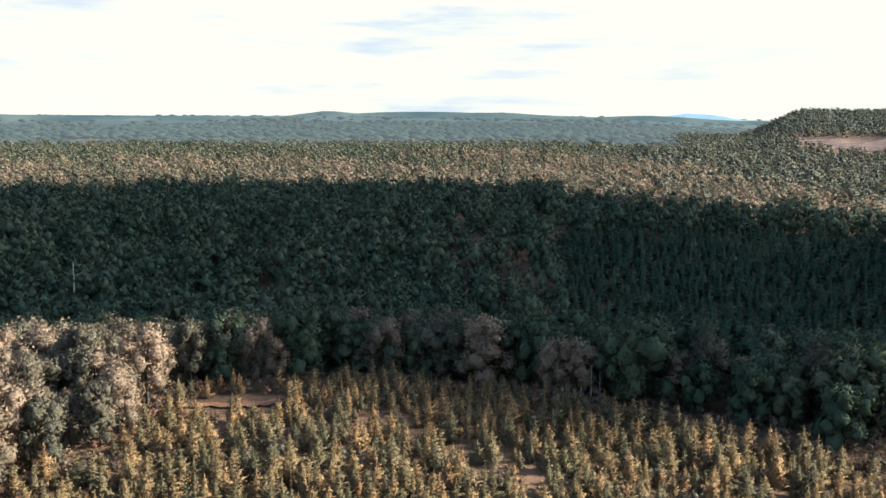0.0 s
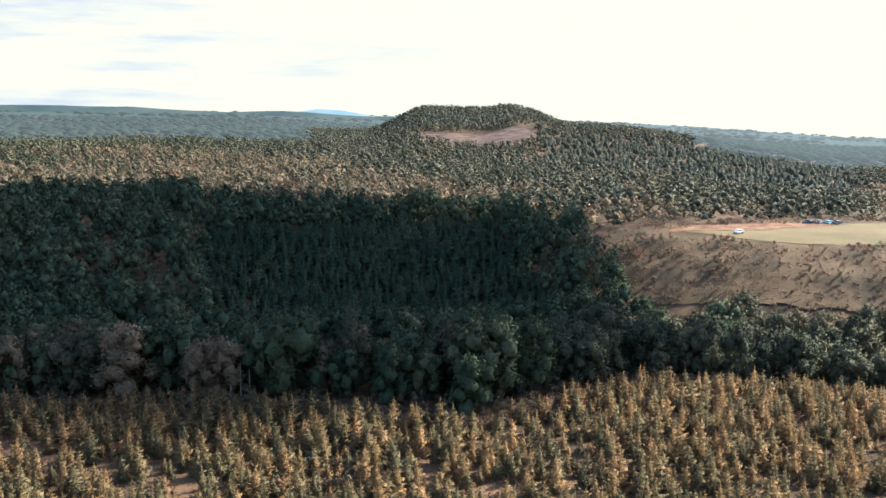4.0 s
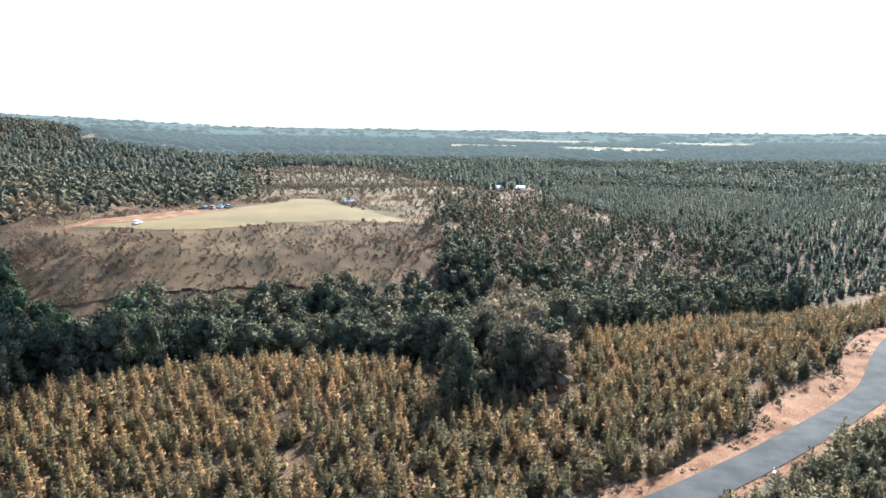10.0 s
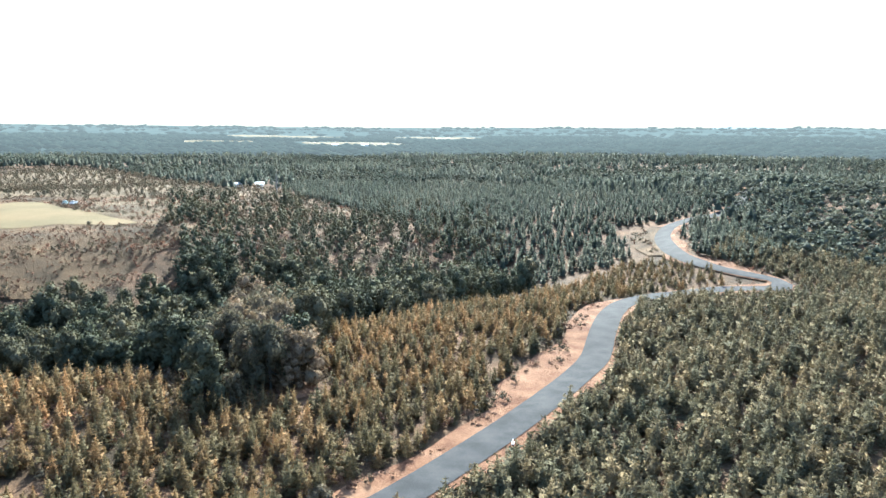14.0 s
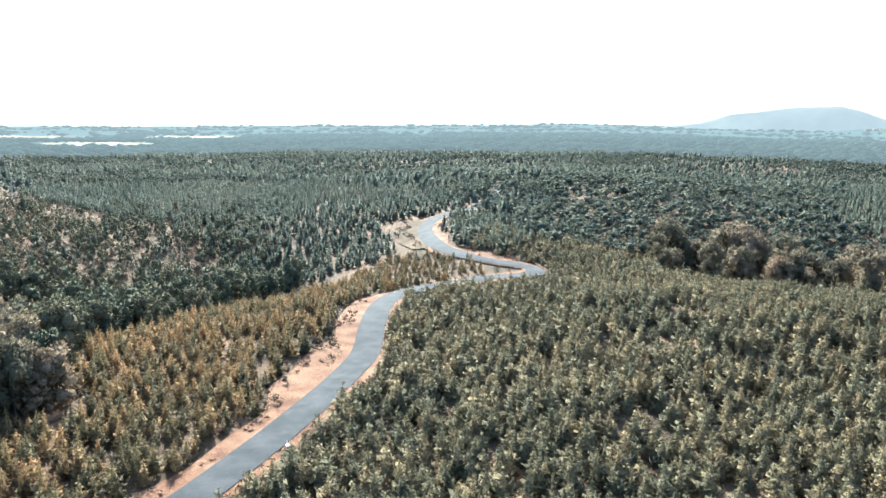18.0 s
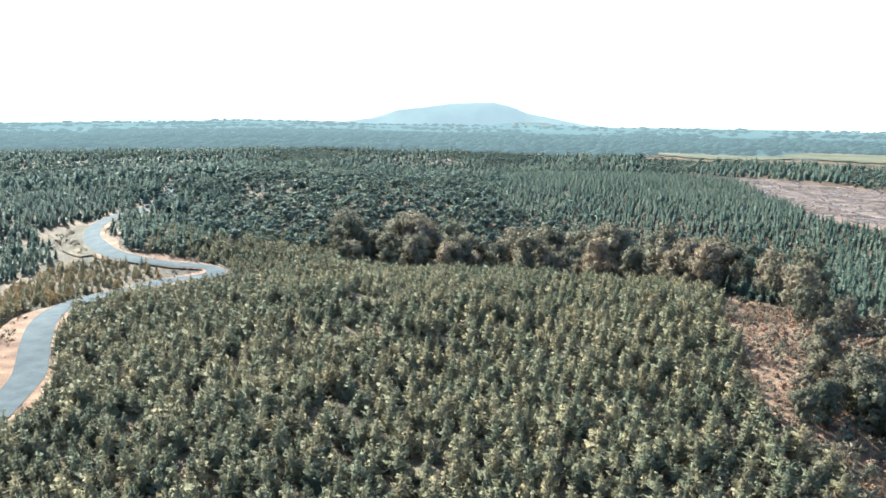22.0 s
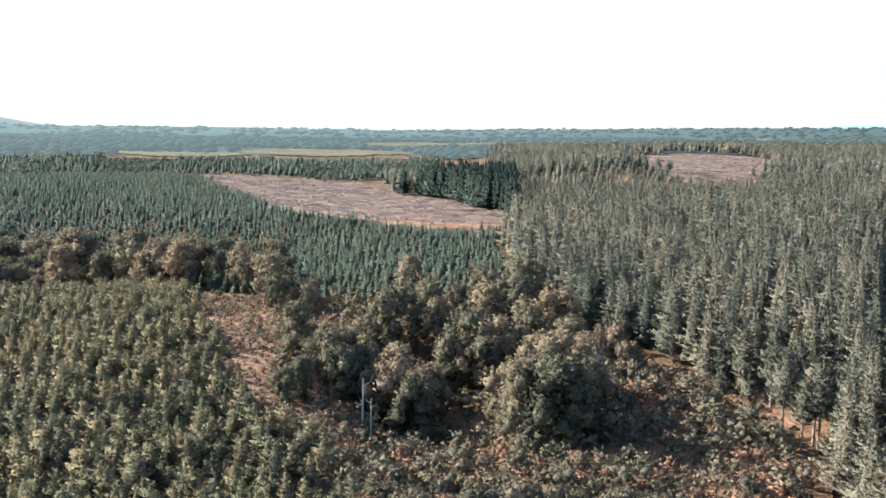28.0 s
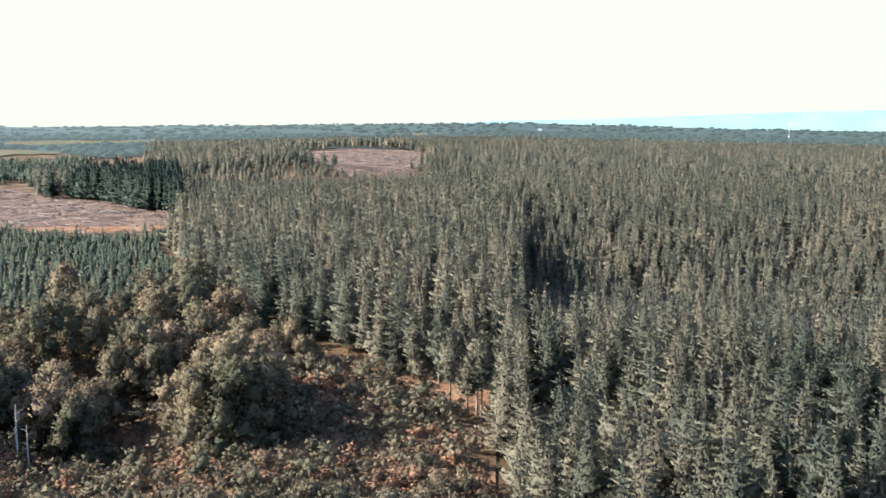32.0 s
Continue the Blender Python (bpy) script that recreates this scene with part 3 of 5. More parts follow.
# pale paddocks far out
FIELDS = [(63, 68, 1700, 1900), (66, 74, 2150, 2500), (71, 78, 1650, 1800), (77, 83, 2100, 2350), (131, 140, 1150, 1320), (139, 151, 1180, 1480), (147, 158, 1700, 2000), (160, 168, 1450, 1560), (168, 176, 2100, 2300), (-25, -20, 1350, 1420), (122.2, 123.6, 3560, 3660), (123.9, 125.2, 3540, 3620)]
for a0, a1, r0, r1 in FIELDS:
    us = np.linspace(a1, a0, 24)

    def place(a, v, r0=r0, r1=r1, a0=a0, a1=a1):
        s = np.sin(np.pi * np.clip((a - a0) / (a1 - a0), 0, 1)) ** 0.4
        mid, half = (r0 + r1) / 2, (r1 - r0) / 2 * s * (1 + 0.2 * wave(a * 40, a, 9.0))
        x, y = ring_xy(a, mid + half * (2 * v - 1))
        return x, y, height(x, y) + 1.2
    tagged(sheet("field", us, np.linspace(0, 1, 10), place, M_FIELD), "pale dry paddock far off among woods", "field", group="far paddocks", kind="structure")

# ------------------------------------------------------------ plants: shapes
rng = np.random.default_rng(7)
ICO = bmesh.new()
bmesh.ops.create_icosphere(ICO, subdivisions=1, radius=1.0)
ICO_V = np.array([v.co[:] for v in ICO.verts])
ICO_F = np.array([[v.index for v in f.verts] for f in ICO.faces])
ICO.free()
BALL = bmesh.new()
bmesh.ops.create_icosphere(BALL, subdivisions=2, radius=1)
ICO2 = (np.array([v.co[:] for v in BALL.verts]), np.array([[v.index for v in f.verts] for f in BALL.faces]))
BALL.free()


def unit(v):
    v = np.asarray(v, float)
    return v / (np.linalg.norm(v, axis=-1, keepdims=True) + 1e-9)


class Shape:
    """Vertices, normals and triangles of one plant of height 1; material 0 is foliage, 1 is wood."""

    def __init__(self):
        self.v, self.f, self.m, self.o, self.n = [], [], [], [], 0

    def put(self, v, f, m, o):
        v, f, o = np.asarray(v, float), np.asarray(f), np.asarray(o, float)
        t = v[f]
        flip = (np.cross(t[:, 1] - t[:, 0], t[:, 2] - t[:, 0]) * o[f].mean(1)).sum(1) < 0
        f = np.where(flip[:, None], f[:, ::-1], f)
        self.v.append(v)
        self.o.append(unit(o))
        self.f.append(f + self.n)
        self.m.append(np.full(len(f), m))
        self.n += len(v)

    def done(self):
        self.v, self.f, self.m, self.o = (np.concatenate(q) for q in (self.v, self.f, self.m, self.o))
        return self

    def stem(self, a, b, r0, r1, sides=5):
        a, b = np.array(a, float), np.array(b, float)
        d = (b - a) / np.linalg.norm(b - a)
        s = unit(np.cross(d, [0.3, 1, 0.2]))
        q = np.cross(d, s)
        t = np.arange(sides) * 2 * np.pi / sides
        c = np.cos(t)[:, None] * s + np.sin(t)[:, None] * q
        i = np.arange(sides)
        j = (i + 1) % sides
        self.put(np.concatenate([a + c * r0, b + c * r1]), np.concatenate([np.stack([i, j, j + sides], -1), np.stack([i, j + sides, i + sides], -1)]), 1, np.concatenate([c, c]))

    def sprays(self, base, tip, width, out, sag=0.25):
        """Sprays of leaves: folded kites from base to tip, shaded as the soft mass they stand for."""
        base, tip, out = np.asarray(base, float), np.asarray(tip, float), unit(out)
        n = len(base)
        d = tip - base
        s = unit(np.cross(d, np.array([0, 0, 1.0])) + 1e-6)
        u = unit(np.cross(s, d))
        a = rng.uniform(-0.9, 0.9, n)[:, None]
        s, u = s * np.cos(a) + u * np.sin(a), u * np.cos(a) - s * np.sin(a)
        w = np.broadcast_to(width, n)[:, None] * 1.15
        low = base + d * rng.uniform(0.1, 0.35, n)[:, None]
        v = np.stack([low + s * w - u * w * sag, tip, low - s * w - u * w * sag], 1).reshape(-1, 3)
        o = unit(out + rng.normal(size=(n, 3)) * 0.27)
        o = np.stack([unit(o + s * 0.5), unit(o + unit(d) * 0.5), unit(o - s * 0.5)], 1).reshape(-1, 3)
        self.put(v, np.arange(n)[:, None] * 3 + [0, 1, 2], 0, o)

    def boughs(self, base, tip, width, out, sag=0.35):
        """Flat branches: kites, widest past the middle, folded along the spine."""
        base, tip, out = np.asarray(base, float), np.asarray(tip, float), unit(out)
        n = len(base)
        d = tip - base
        s = unit(np.cross(d, np.array([0, 0, 1.0])) + 1e-6)
        w = np.asarray(width, float)[:, None]
        mid = base + d * rng.uniform(0.35, 0.65, n)[:, None]
        drop = np.array([0, 0, 1.0]) * w * sag
        v = np.stack([base, mid + s * w - drop, tip, mid - s * w - drop], 1).reshape(-1, 3)
        o = unit(out + rng.normal(size=(n, 3)) * 0.30)
        o = np.stack([unit(o - [0, 0, 0.2]), unit(o + s * 0.6), unit(o + unit(d) * 0.4), unit(o - s * 0.6)], 1).reshape(-1, 3)
        i = np.arange(n)[:, None] * 4
        self.put(v, np.concatenate([i + [0, 1, 2], i + [0, 2, 3]]), 0, o)

    def clump(self, c, size, jitter=0.22, ball=None, skin=1):
        bv, bf = ball or (ICO_V, ICO_F)
        v = bv * (1 + rng.uniform(-jitter, jitter, (len(bv), 1)))
        self.put(v * np.asarray(size) + np.asarray(c), bf, skin, unit(bv + [0, 0, 0.15]))


OCTA = (np.array([(1, 0, 0), (0, 1, 0), (-1, 0, 0), (0, -1, 0), (0, 0, 1), (0, 0, -1)], float), np.array([(0, 1, 4), (1, 2, 4), (2, 3, 4), (3, 0, 4), (1, 0, 5), (2, 1, 5), (3, 2, 5), (0, 3, 5)]))


def pine_shape(levels, each, low, wide, lift, ragged=0.3, sides=0, bulge=0.75, broad=0.3, tufts=1, core=0.52):
    """A conifer: stem, close inner needles, whorls of separate boughs of uneven length, upright needle tufts on them, and a leader."""
    s = Shape()
    if sides:
        s.stem((0, 0, -0.05), (0, 0, 0.9), 0.016, 0.004, sides)
    # inner needles: an uneven cone that closes the middle
    n = 5
    a = np.arange(n) * 6.283 / n
    rings = []
    for t in (0.0, 0.45):
        rr = core * wide * (1 - t) ** bulge * rng.uniform(0.75, 1.2, n)
        rings.append(np.stack([np.cos(a + t) * rr, np.sin(a + t) * rr, np.full(n, low + (0.92 - low) * t)], -1))
    v = np.concatenate(rings + [[[0, 0, 0.93]]])
    q = np.arange(n)
    q2 = (q + 1) % n
    s.put(v, np.concatenate([np.stack([q, q2, q2 + n], -1), np.stack([q, q2 + n, q + n], -1), np.stack([q + n, q2 + n, np.full(n, 2 * n)], -1)]), 0, v * [1, 1, 0.2] + [0, 0, 0.02])
    gap = (0.95 - low) / levels
    for i in range(levels):
        z = low + gap * (i + rng.uniform(-0.2, 0.2))
        t = i / levels
        r = wide * (1 - t) ** bulge * (0.8 + 0.2 * min(1, t * 5)) + 0.012
        k = max(3, int(round(each * (1 - 0.4 * t))))
        a = rng.uniform(0, 6.3) + np.arange(k) * 6.283 / k + rng.uniform(-0.35, 0.35, k)
        rr = r * rng.uniform(1 - ragged, 1 + ragged * 0.6, k)
        d = np.stack([np.cos(a), np.sin(a), np.zeros(k)], -1)
        root = np.stack([np.zeros(k), np.zeros(k), z + rng.uniform(0.1, 0.6, k) * gap], -1)
        up = lift * (0.45 + 0.5 * t) * rng.uniform(0.5, 1.4, k)
        tip = root + d * rr[:, None] + np.stack([np.zeros(k), np.zeros(k), up * rr], -1)
        s.boughs(root + d * rr[:, None] * 0.12, tip, rr * broad * rng.uniform(1.3, 2.0, k), d + [0, 0, 0.55])
        for q in range(tufts):
            f0 = rng.uniform(0.35, 0.95, k)[:, None]
            aa = a + rng.uniform(-0.3, 0.3, k)
            e = np.stack([np.cos(aa) * 0.55, np.sin(aa) * 0.55, np.full(k, 0.35 + 0.5 * lift)], -1)
            base = root + (tip - root) * f0 - [0, 0, 0.1 * gap]
            s.sprays(base, base + e * r * rng.uniform(0.3, 0.6, k)[:, None], r * broad * 0.8 * rng.uniform(0.7, 1.3, k), d + [0, 0, 0.35])
    s.sprays([[0, 0, 0.84]] * 2, [[0.004, 0, 1.0], [-0.004, 0.003, 0.99]], 0.016, [[0.5, 0.3, 0.8], [-0.5, -0.3, 0.8]])
    return s.done()


def leafy_shape(clumps, leaves, wide, low, tall_top=0.0, limbs=3, leaf=0.10, stem=True, ball=None, core=0.62):
    """A broadleaf tree: forked stem, uneven upright clumps of foliage, and loose leaf sprays all over them."""
    s = Shape()
    if stem:
        s.stem((0, 0, -0.08), (0.02, 0.01, 0.5), 0.028, 0.015)
    cs, rs = [], []
    for i in range(clumps):
        t = (i + 0.5) / clumps
        a = i * 2.4 + rng.uniform(-0.6, 0.6)
        z = low + (0.90 - low) * (t ** 0.8)
        rad = wide * math.sqrt(max(0.05, 1 - (abs(z - 0.45) / 0.58) ** 2)) * rng.uniform(0.3, 0.85) * (1 if i < clumps - 1 else 0.2)
        size = wide * rng.uniform(0.30, 0.58) * (1.6 if clumps < 3 else 1.15 if clumps < 8 else 0.92)
        c = np.array([math.cos(a) * rad, math.sin(a) * rad, min(z, 0.97 - size * 0.6)])
        cs.append(c)
        rs.append(size * np.array([rng.uniform(0.8, 1.15), rng.uniform(0.8, 1.15), 1.0 + tall_top + rng.uniform(0, 0.35)]))
        s.clump(c, rs[-1] * core, 0.34, ball, 0)
    for c in cs[:limbs]:
        s.stem((0.01, 0, 0.3), c, 0.014, 0.005, 4)
    if leaves:
        k = rng.integers(0, clumps, leaves)
        d = rng.normal(size=(leaves, 3))
        d[:, 2] = np.abs(d[:, 2]) * 1.1 - 0.3
        d = unit(d)
        c, rad = np.array(cs)[k], np.array(rs)[k]
        base = c + d * rad * rng.uniform(0.60, 1.0, (leaves, 1))
        out = unit(d * 0.7 + rng.normal(size=(leaves, 3)) * 0.6 + np.array([0, 0, 0.55]))
        s.sprays(base, base + out * leaf * rng.uniform(0.7, 1.4, (leaves, 1)), leaf * rng.uniform(0.35, 0.6, leaves), d + 0.5 * unit(c - [0, 0, 0.45]))
    return s.done()


def merged(name, shapes, x, y, h, w, mats, label, category, sink=0.0):
    """Many plants in one mesh, for those past counting."""
    n = len(x)
    if n == 0:
        return None
    z = height(x, y) - sink
    kind = rng.integers(0, len(shapes), n)
    turn = rng.uniform(0, 6.283, n)
    tone = rng.uniform(0, 1, n)
    vs, fs, ms, ts, ns, off = [], [], [], [], [], 0
    for q, s in enumerate(shapes):
        k = np.where(kind == q)[0]
        if not len(k):
            continue
        c, sn = np.cos(turn[k])[:, None], np.sin(turn[k])[:, None]
        vx, vy, vz = s.v[:, 0][None], s.v[:, 1][None], s.v[:, 2][None]
        hw = (h[k] * w[k])[:, None]
        px = (vx * c - vy * sn) * hw + x[k][:, None]
        py = (vx * sn + vy * c) * hw + y[k][:, None]
        pz = vz * h[k][:, None] + z[k][:, None]
        vs.append(np.stack([px, py, pz], -1).reshape(-1, 3))
        ox, oy = s.o[:, 0][None], s.o[:, 1][None]
        ns.append(np.stack([ox * c - oy * sn, ox * sn + oy * c, np.broadcast_to(s.o[:, 2][None], px.shape)], -1).reshape(-1, 3))
        nv = len(s.v)
        fs.append((s.f[None] + (np.arange(len(k)) * nv)[:, None, None] + off).reshape(-1, 3))
        ms.append(np.tile(s.m, len(k)))
        ts.append(np.repeat(tone[k], nv))
        off += len(k) * nv
    me = mesh_of(name, np.concatenate(vs), np.concatenate(fs), mats, np.concatenate(ts), np.concatenate(ms), normals=np.concatenate(ns))
    return tagged(new(name, me), label, category, kind="stuff")


def masters(name, shapes, mats):
    """Crown and trunk meshes of each shape, to be shared by single trees."""
    out = []
    for s in shapes:
        pair = []
        for q, part_name in ((0, "crown"), (1, "trunk")):
            f = s.f[s.m == q]
            used, back = np.unique(f, return_inverse=True)
            pair.append(mesh_of(name + "_" + part_name, s.v[used], back.reshape(-1, 3), [mats[q]], np.full(len(used), rng.uniform()), normals=s.o[used]))
        out.append(pair)
    return out


def single_trees(name, pairs, x, y, h, w, label, category, group, sink=0.0):
    z = height(x, y) - sink
    for i in range(len(x)):
        root = new(name)
        root.matrix_basis = Matrix.LocRotScale((x[i], y[i], z[i]), Euler((0, 0, rng.uniform(0, 6.28))), (h[i] * w[i], h[i] * w[i], h[i]))
        root.empty_display_size = 0.1
        pair = pairs[rng.integers(0, len(pairs))]
        for q, part_name in ((0, "crown"), (1, "trunk")):
            ob = new(part_name, pair[q])
            ob.parent = root
        tagged(root, label, category, group)


# ------------------------------------------------------------ plants: where they grow
def scatter(az0, az1, r0, r1, step, keep, jitter=0.42, rows=0.0):
    """Points on a jittered grid in a sector, thinned by keep(x, y, az, r) -> chance 0..1."""
    g = np.arange(-r1, r1 + step, step)
    gx, gy = np.meshgrid(g, g)
    x = gx.ravel() + rng.uniform(-jitter, jitter, gx.size) * step
    y = gy.ravel() + rng.uniform(-jitter, jitter, gx.size) * step
    if rows:
        c, s = math.cos(rows), math.sin(rows)
        x, y = x * c - y * s, x * s + y * c
    az, r = polar(x, y)
    az = np.where(az < -100, az + 360, az)
    az, r = az + 0.9 * wave(x, y, 24.0, 11.0), r * (1 + 0.022 * wave(x, y, 17.0, 13.0))
    ok = (az > az0) & (az < az1) & (r > r0) & (r < r1)
    x, y, az, r = x[ok], y[ok], az[ok], r[ok]
    ok = rng.uniform(0, 1, len(x)) < keep(x, y, az, r)
    return x[ok], y[ok]


def line(nodes):
    a, b = zip(*nodes)
    return lambda az: np.interp(az, a, b)


YOUNG_EDGE = line([(-70, 130), (-30, 122), (-22, 132), (-17, 160), (-5, 164), (4, 156), (10, 148), (15, 142), (20, 139), (27, 138), (31, 148), (38, 168), (48, 182), (57, 180), (62, 165), (66, 156), (70, 150), (71, 150), (73, 205), (76, 215), (82, 255), (88, 285), (95, 300)])
MATURE_EDGE = line([(150, 900), (156.6, 640), (156.9, 380), (157.6, 266), (160.7, 205), (169, 174), (173.7, 152), (176.3, 132), (177.5, 118), (178.3, 60)])
SLOPE_NEAR = line([(28, 480), (31, 300), (38, 290), (42, 286), (52, 283), (58, 285), (63, 320), (66, 375), (72, 400)])
SLOPE_FAR = line([(30, 340), (37, 372), (42.5, 398), (46, 420), (54, 495), (58, 480), (62, 470), (68, 455), (72, 440)])


def near_far(x, y, count):
    d = np.hypot(x, y)
    o = np.argsort(d)
    return o[:count], o[count:]


def grow(name, label, category, group, x, y, h, w, near_shapes, mid_shapes, mats, singles, split=1e9, far_shapes=None, sink=0.0):
    """The nearest as single trees, the rest as one mesh at two grades of detail."""
    a, b = near_far(x, y, singles)
    if singles:
        single_trees(name, masters(name, near_shapes, mats), x[a], y[a], h[a], w[a], label, category, group, sink)
    d = np.hypot(x[b], y[b])
    m, f = b[d < split], b[d >= split]
    merged(name + "_stand", mid_shapes, x[m], y[m], h[m], w[m], mats, label, category, sink)
    if len(f):
        merged(name + "_far_stand", far_shapes or mid_shapes, x[f], y[f], h[f], w[f], mats, label, category, sink)


def sizes(n, lo, hi, wlo=0.85, whi=1.2):
    return rng.uniform(lo, hi, n), rng.uniform(wlo, whi, n)


# young plantation on the near slope
def young_keep(x, y, az, r):
    bare = bump(wave(x, y, 16.0, 5.0), 0.75, 0.18)
    return ((r < YOUNG_EDGE(az) - 4) & (road_gap(x, y, 1.0) > 0) & ~((az > 70.0) & (az < 72.4) & (r > 142)) & ~((az > -17.4) & (az < -10) & (r > 140) & (r < 153))) * (0.93 - 0.75 * bare) * np.where((az > 78) & (y < np.interp(x, ROAD[:, 0], ROAD[:, 1])), 0, 1)


x, y = scatter(-62, 99, 88, 300, 2.45, young_keep, rows=0.3)
h, w = sizes(len(x), 2.2, 5.8, 1.0, 1.4)
h *= 1 - 0.4 * bump(x, 275, 45) * bump(y, -20, 60)
yp_near = [pine_shape(11, 7, 0.03, 0.30, 0.45, 0.4, 3, bulge=0.85, broad=0.24, tufts=3) for _ in range(6)]
yp_mid = [pine_shape(8, 5, 0.03, 0.30, 0.45, 0.4, bulge=0.85, broad=0.32) for _ in range(6)]
grow("young_pine", "young bushy plantation pine, olive green tinged with gold", "tree", "young pines on the near slope", x, y, h, w, yp_near, yp_mid, [M_YOUNG, M_BARK], 300)


# denser plantation on the knoll beyond the road
def knoll_keep(x, y, az, r):
    open_ground = (r > np.interp(az, [128, 134, 136.5, 138, 139.5, 141, 143.5, 145, 147, 152], [900, 300, 192, 168, 142, 132, 122, 110, 100, 84]) + 10 * wave(x, y, 12.0, 2.0) + 14 * wave(x, y, 31.0, 5.0))
    bare = np.maximum(bump(wave(x, y, 20.0, 9.0), 0.8, 0.12), 1.3 * bump(az, 113, 1.6) * bump(r, 206, 7) + 1.3 * bump(az, 111.4, 1.6) * bump(r, 176, 6) + 1.3 * bump(az, 116.5, 2.2) * bump(r, 110, 4))
    side = (y < np.interp(x, ROAD[:, 0], ROAD[:, 1])) | (x > 300)
    return ((road_gap(x, y, 1.2) > 0) & side & ~open_ground & (r < np.interp(az, [84, 92, 97, 100, 104, 110, 113, 125, 135, 140], [150, 240, 300, 345, 372, 372, 320, 290, 262, 212]) - 10 + 14 * wave(x, y, 22.0, 4.0))) * (0.97 - 0.7 * bare)


x, y = scatter(80, 153, 72, 370, 2.7, knoll_keep, rows=0.9)
h, w = sizes(len(x), 2.6, 5.8, 1.0, 1.45)
h *= 1 - 0.45 * bump(x, 262, 36) * bump(y, -55, 36)
mp_near = [pine_shape(10, 7, 0.03, 0.36, 0.55, 0.5, 3, bulge=0.72, broad=0.24, tufts=4) for _ in range(6)]
mp_mid = [pine_shape(7, 5, 0.03, 0.36, 0.55, 0.5, bulge=0.72, broad=0.32) for _ in range(6)]
grow("plantation_pine", "bushy grey-green plantation pine on the knoll", "tree", "pines on the knoll", x, y, h, w, mp_near, mp_mid, [M_MEDIUM, M_BARK], 300)

# broadleaf trees
nat_near = [leafy_shape(18, 1500, w, 0.10, t, leaf=0.043, core=0.57, ball=ICO2) for t, w in ((0.0, 0.36), (0.15, 0.32), (0.3, 0.30), (0.0, 0.40), (0.2, 0.34))]
nat_mid = [leafy_shape(11, 480, w, 0.10, t, 0, leaf=0.062, stem=False, core=0.58) for t, w in ((0.0, 0.37), (0.2, 0.33), (0.35, 0.30), (0.1, 0.40), (0.15, 0.36))]
nat_far = [leafy_shape(3, 40, 0.42, 0.0, 0.2, 0, leaf=0.13, stem=False, ball=OCTA, core=0.62) for _ in range(8)]
nat_valley = [leafy_shape(5, 90, 0.38, 0.06, 0.25, 0, leaf=0.105, stem=False, ball=OCTA, core=0.6) for q in range(7)]


# sunny edge of the bush and the clumps in the gully
def edge_keep(x, y, az, r):
    a = (az < -16) & (r > YOUNG_EDGE(az)) & (r < YOUNG_EDGE(az) + 70) | (az > -20) & (az < 31) & (r > YOUNG_EDGE(az) + 1) & (r < YOUNG_EDGE(az) + 17) & (wave(x, y, 11.0, 1.0) > 0.05)
    b = (az > 30) & (az < 70) & (r > YOUNG_EDGE(az) + 4) & (r < 270)
    c = (az > 64) & (az < 71) & (r > 146) & (r < 185)
    g = (az > 141) & (az < 166) & (r < MATURE_EDGE(az) - 6) & (r > np.interp(az, [141, 146, 147.5, 150, 156, 158, 162, 166], [206, 204, 160, 124, 118, 122, 140, 165])) & (r < np.interp(az, [141, 150, 157, 166], [226, 216, 226, 190]))
    g |= (az > 142) & (az < 148.5) & (r > 140) & (r < 190)
    d = (az > 110.5) & (az < 142) & ((az < 116.5) | (az > 117.8)) & (r > np.interp(az, [106, 118, 130, 142], [318, 312, 290, 228])) & (r < np.interp(az, [106, 118, 130, 142], [372, 366, 335, 262]))
    return (a * 0.9 + b * 0.85 + c * 0.9 + g * np.where(wave(x, y, 13.0, 2.0) > -0.2, 0.68, 0.12) + d * np.where(wave(x, y, 16.0, 3.0) > -0.25, 0.72, 0.08))


x, y = scatter(-62, 170, 100, 380, 5.2, lambda x, y, az, r: edge_keep(x, y, az, r) * ~((az > 151.6) & (az < 164) & (r > 112) & (r < 166)))
az, r = polar(x, y)
linetrees = (az > 104) & (az < 136) & (r > 260)
front = (az > 27) & (az < 66)
h, w = sizes(len(x), 5.5, 14.5, 0.85, 1.25)
az, r = polar(x, y)
h *= (1 + 0.15 * linetrees) * np.where(az > 141, rng.uniform(0.6, 1.25, len(x)), 1) * np.where(front, rng.uniform(0.5, 1.2, len(x)), 1) * np.where(linetrees, rng.uniform(0.65, 1.3, len(x)), 1)
grow("line_tree", "tall grey-olive broadleaf tree in a row behind the knoll", "tree", "row of trees behind the knoll", x[linetrees], y[linetrees], h[linetrees], w[linetrees], nat_near, nat_mid, [M_NATIVE, M_BARK], 100)
grow("front_tree", "dark olive broadleaf tree along the young plantation", "tree", "trees along the plantation", x[front], y[front], h[front], w[front], nat_near, nat_mid, [M_VALLEY, M_BARK], 150)
rest = ~linetrees & ~front
x, y, h, w = x[rest], y[rest], h[rest], w[rest]
grow("broadleaf_tree", "rounded broadleaf tree with brownish-olive leaves", "tree", "broadleaf trees at the bush edge", x, y, h, w, nat_near, nat_mid, [M_NATIVE, M_BARK], 260)
hx, hy = zip(*[(q.x, q.y) for q in (at(a, d) for a, d in ((157.4, 138), (158.6, 131), (160.2, 127), (161.6, 129), (162.8, 136), (160.9, 139), (159.0, 146), (162.2, 148), (148.6, 150), (150.3, 146), (151.2, 158), (149.4, 163), (153.2, 176), (155.6, 172), (145.6, 152), (146.9, 158)))])
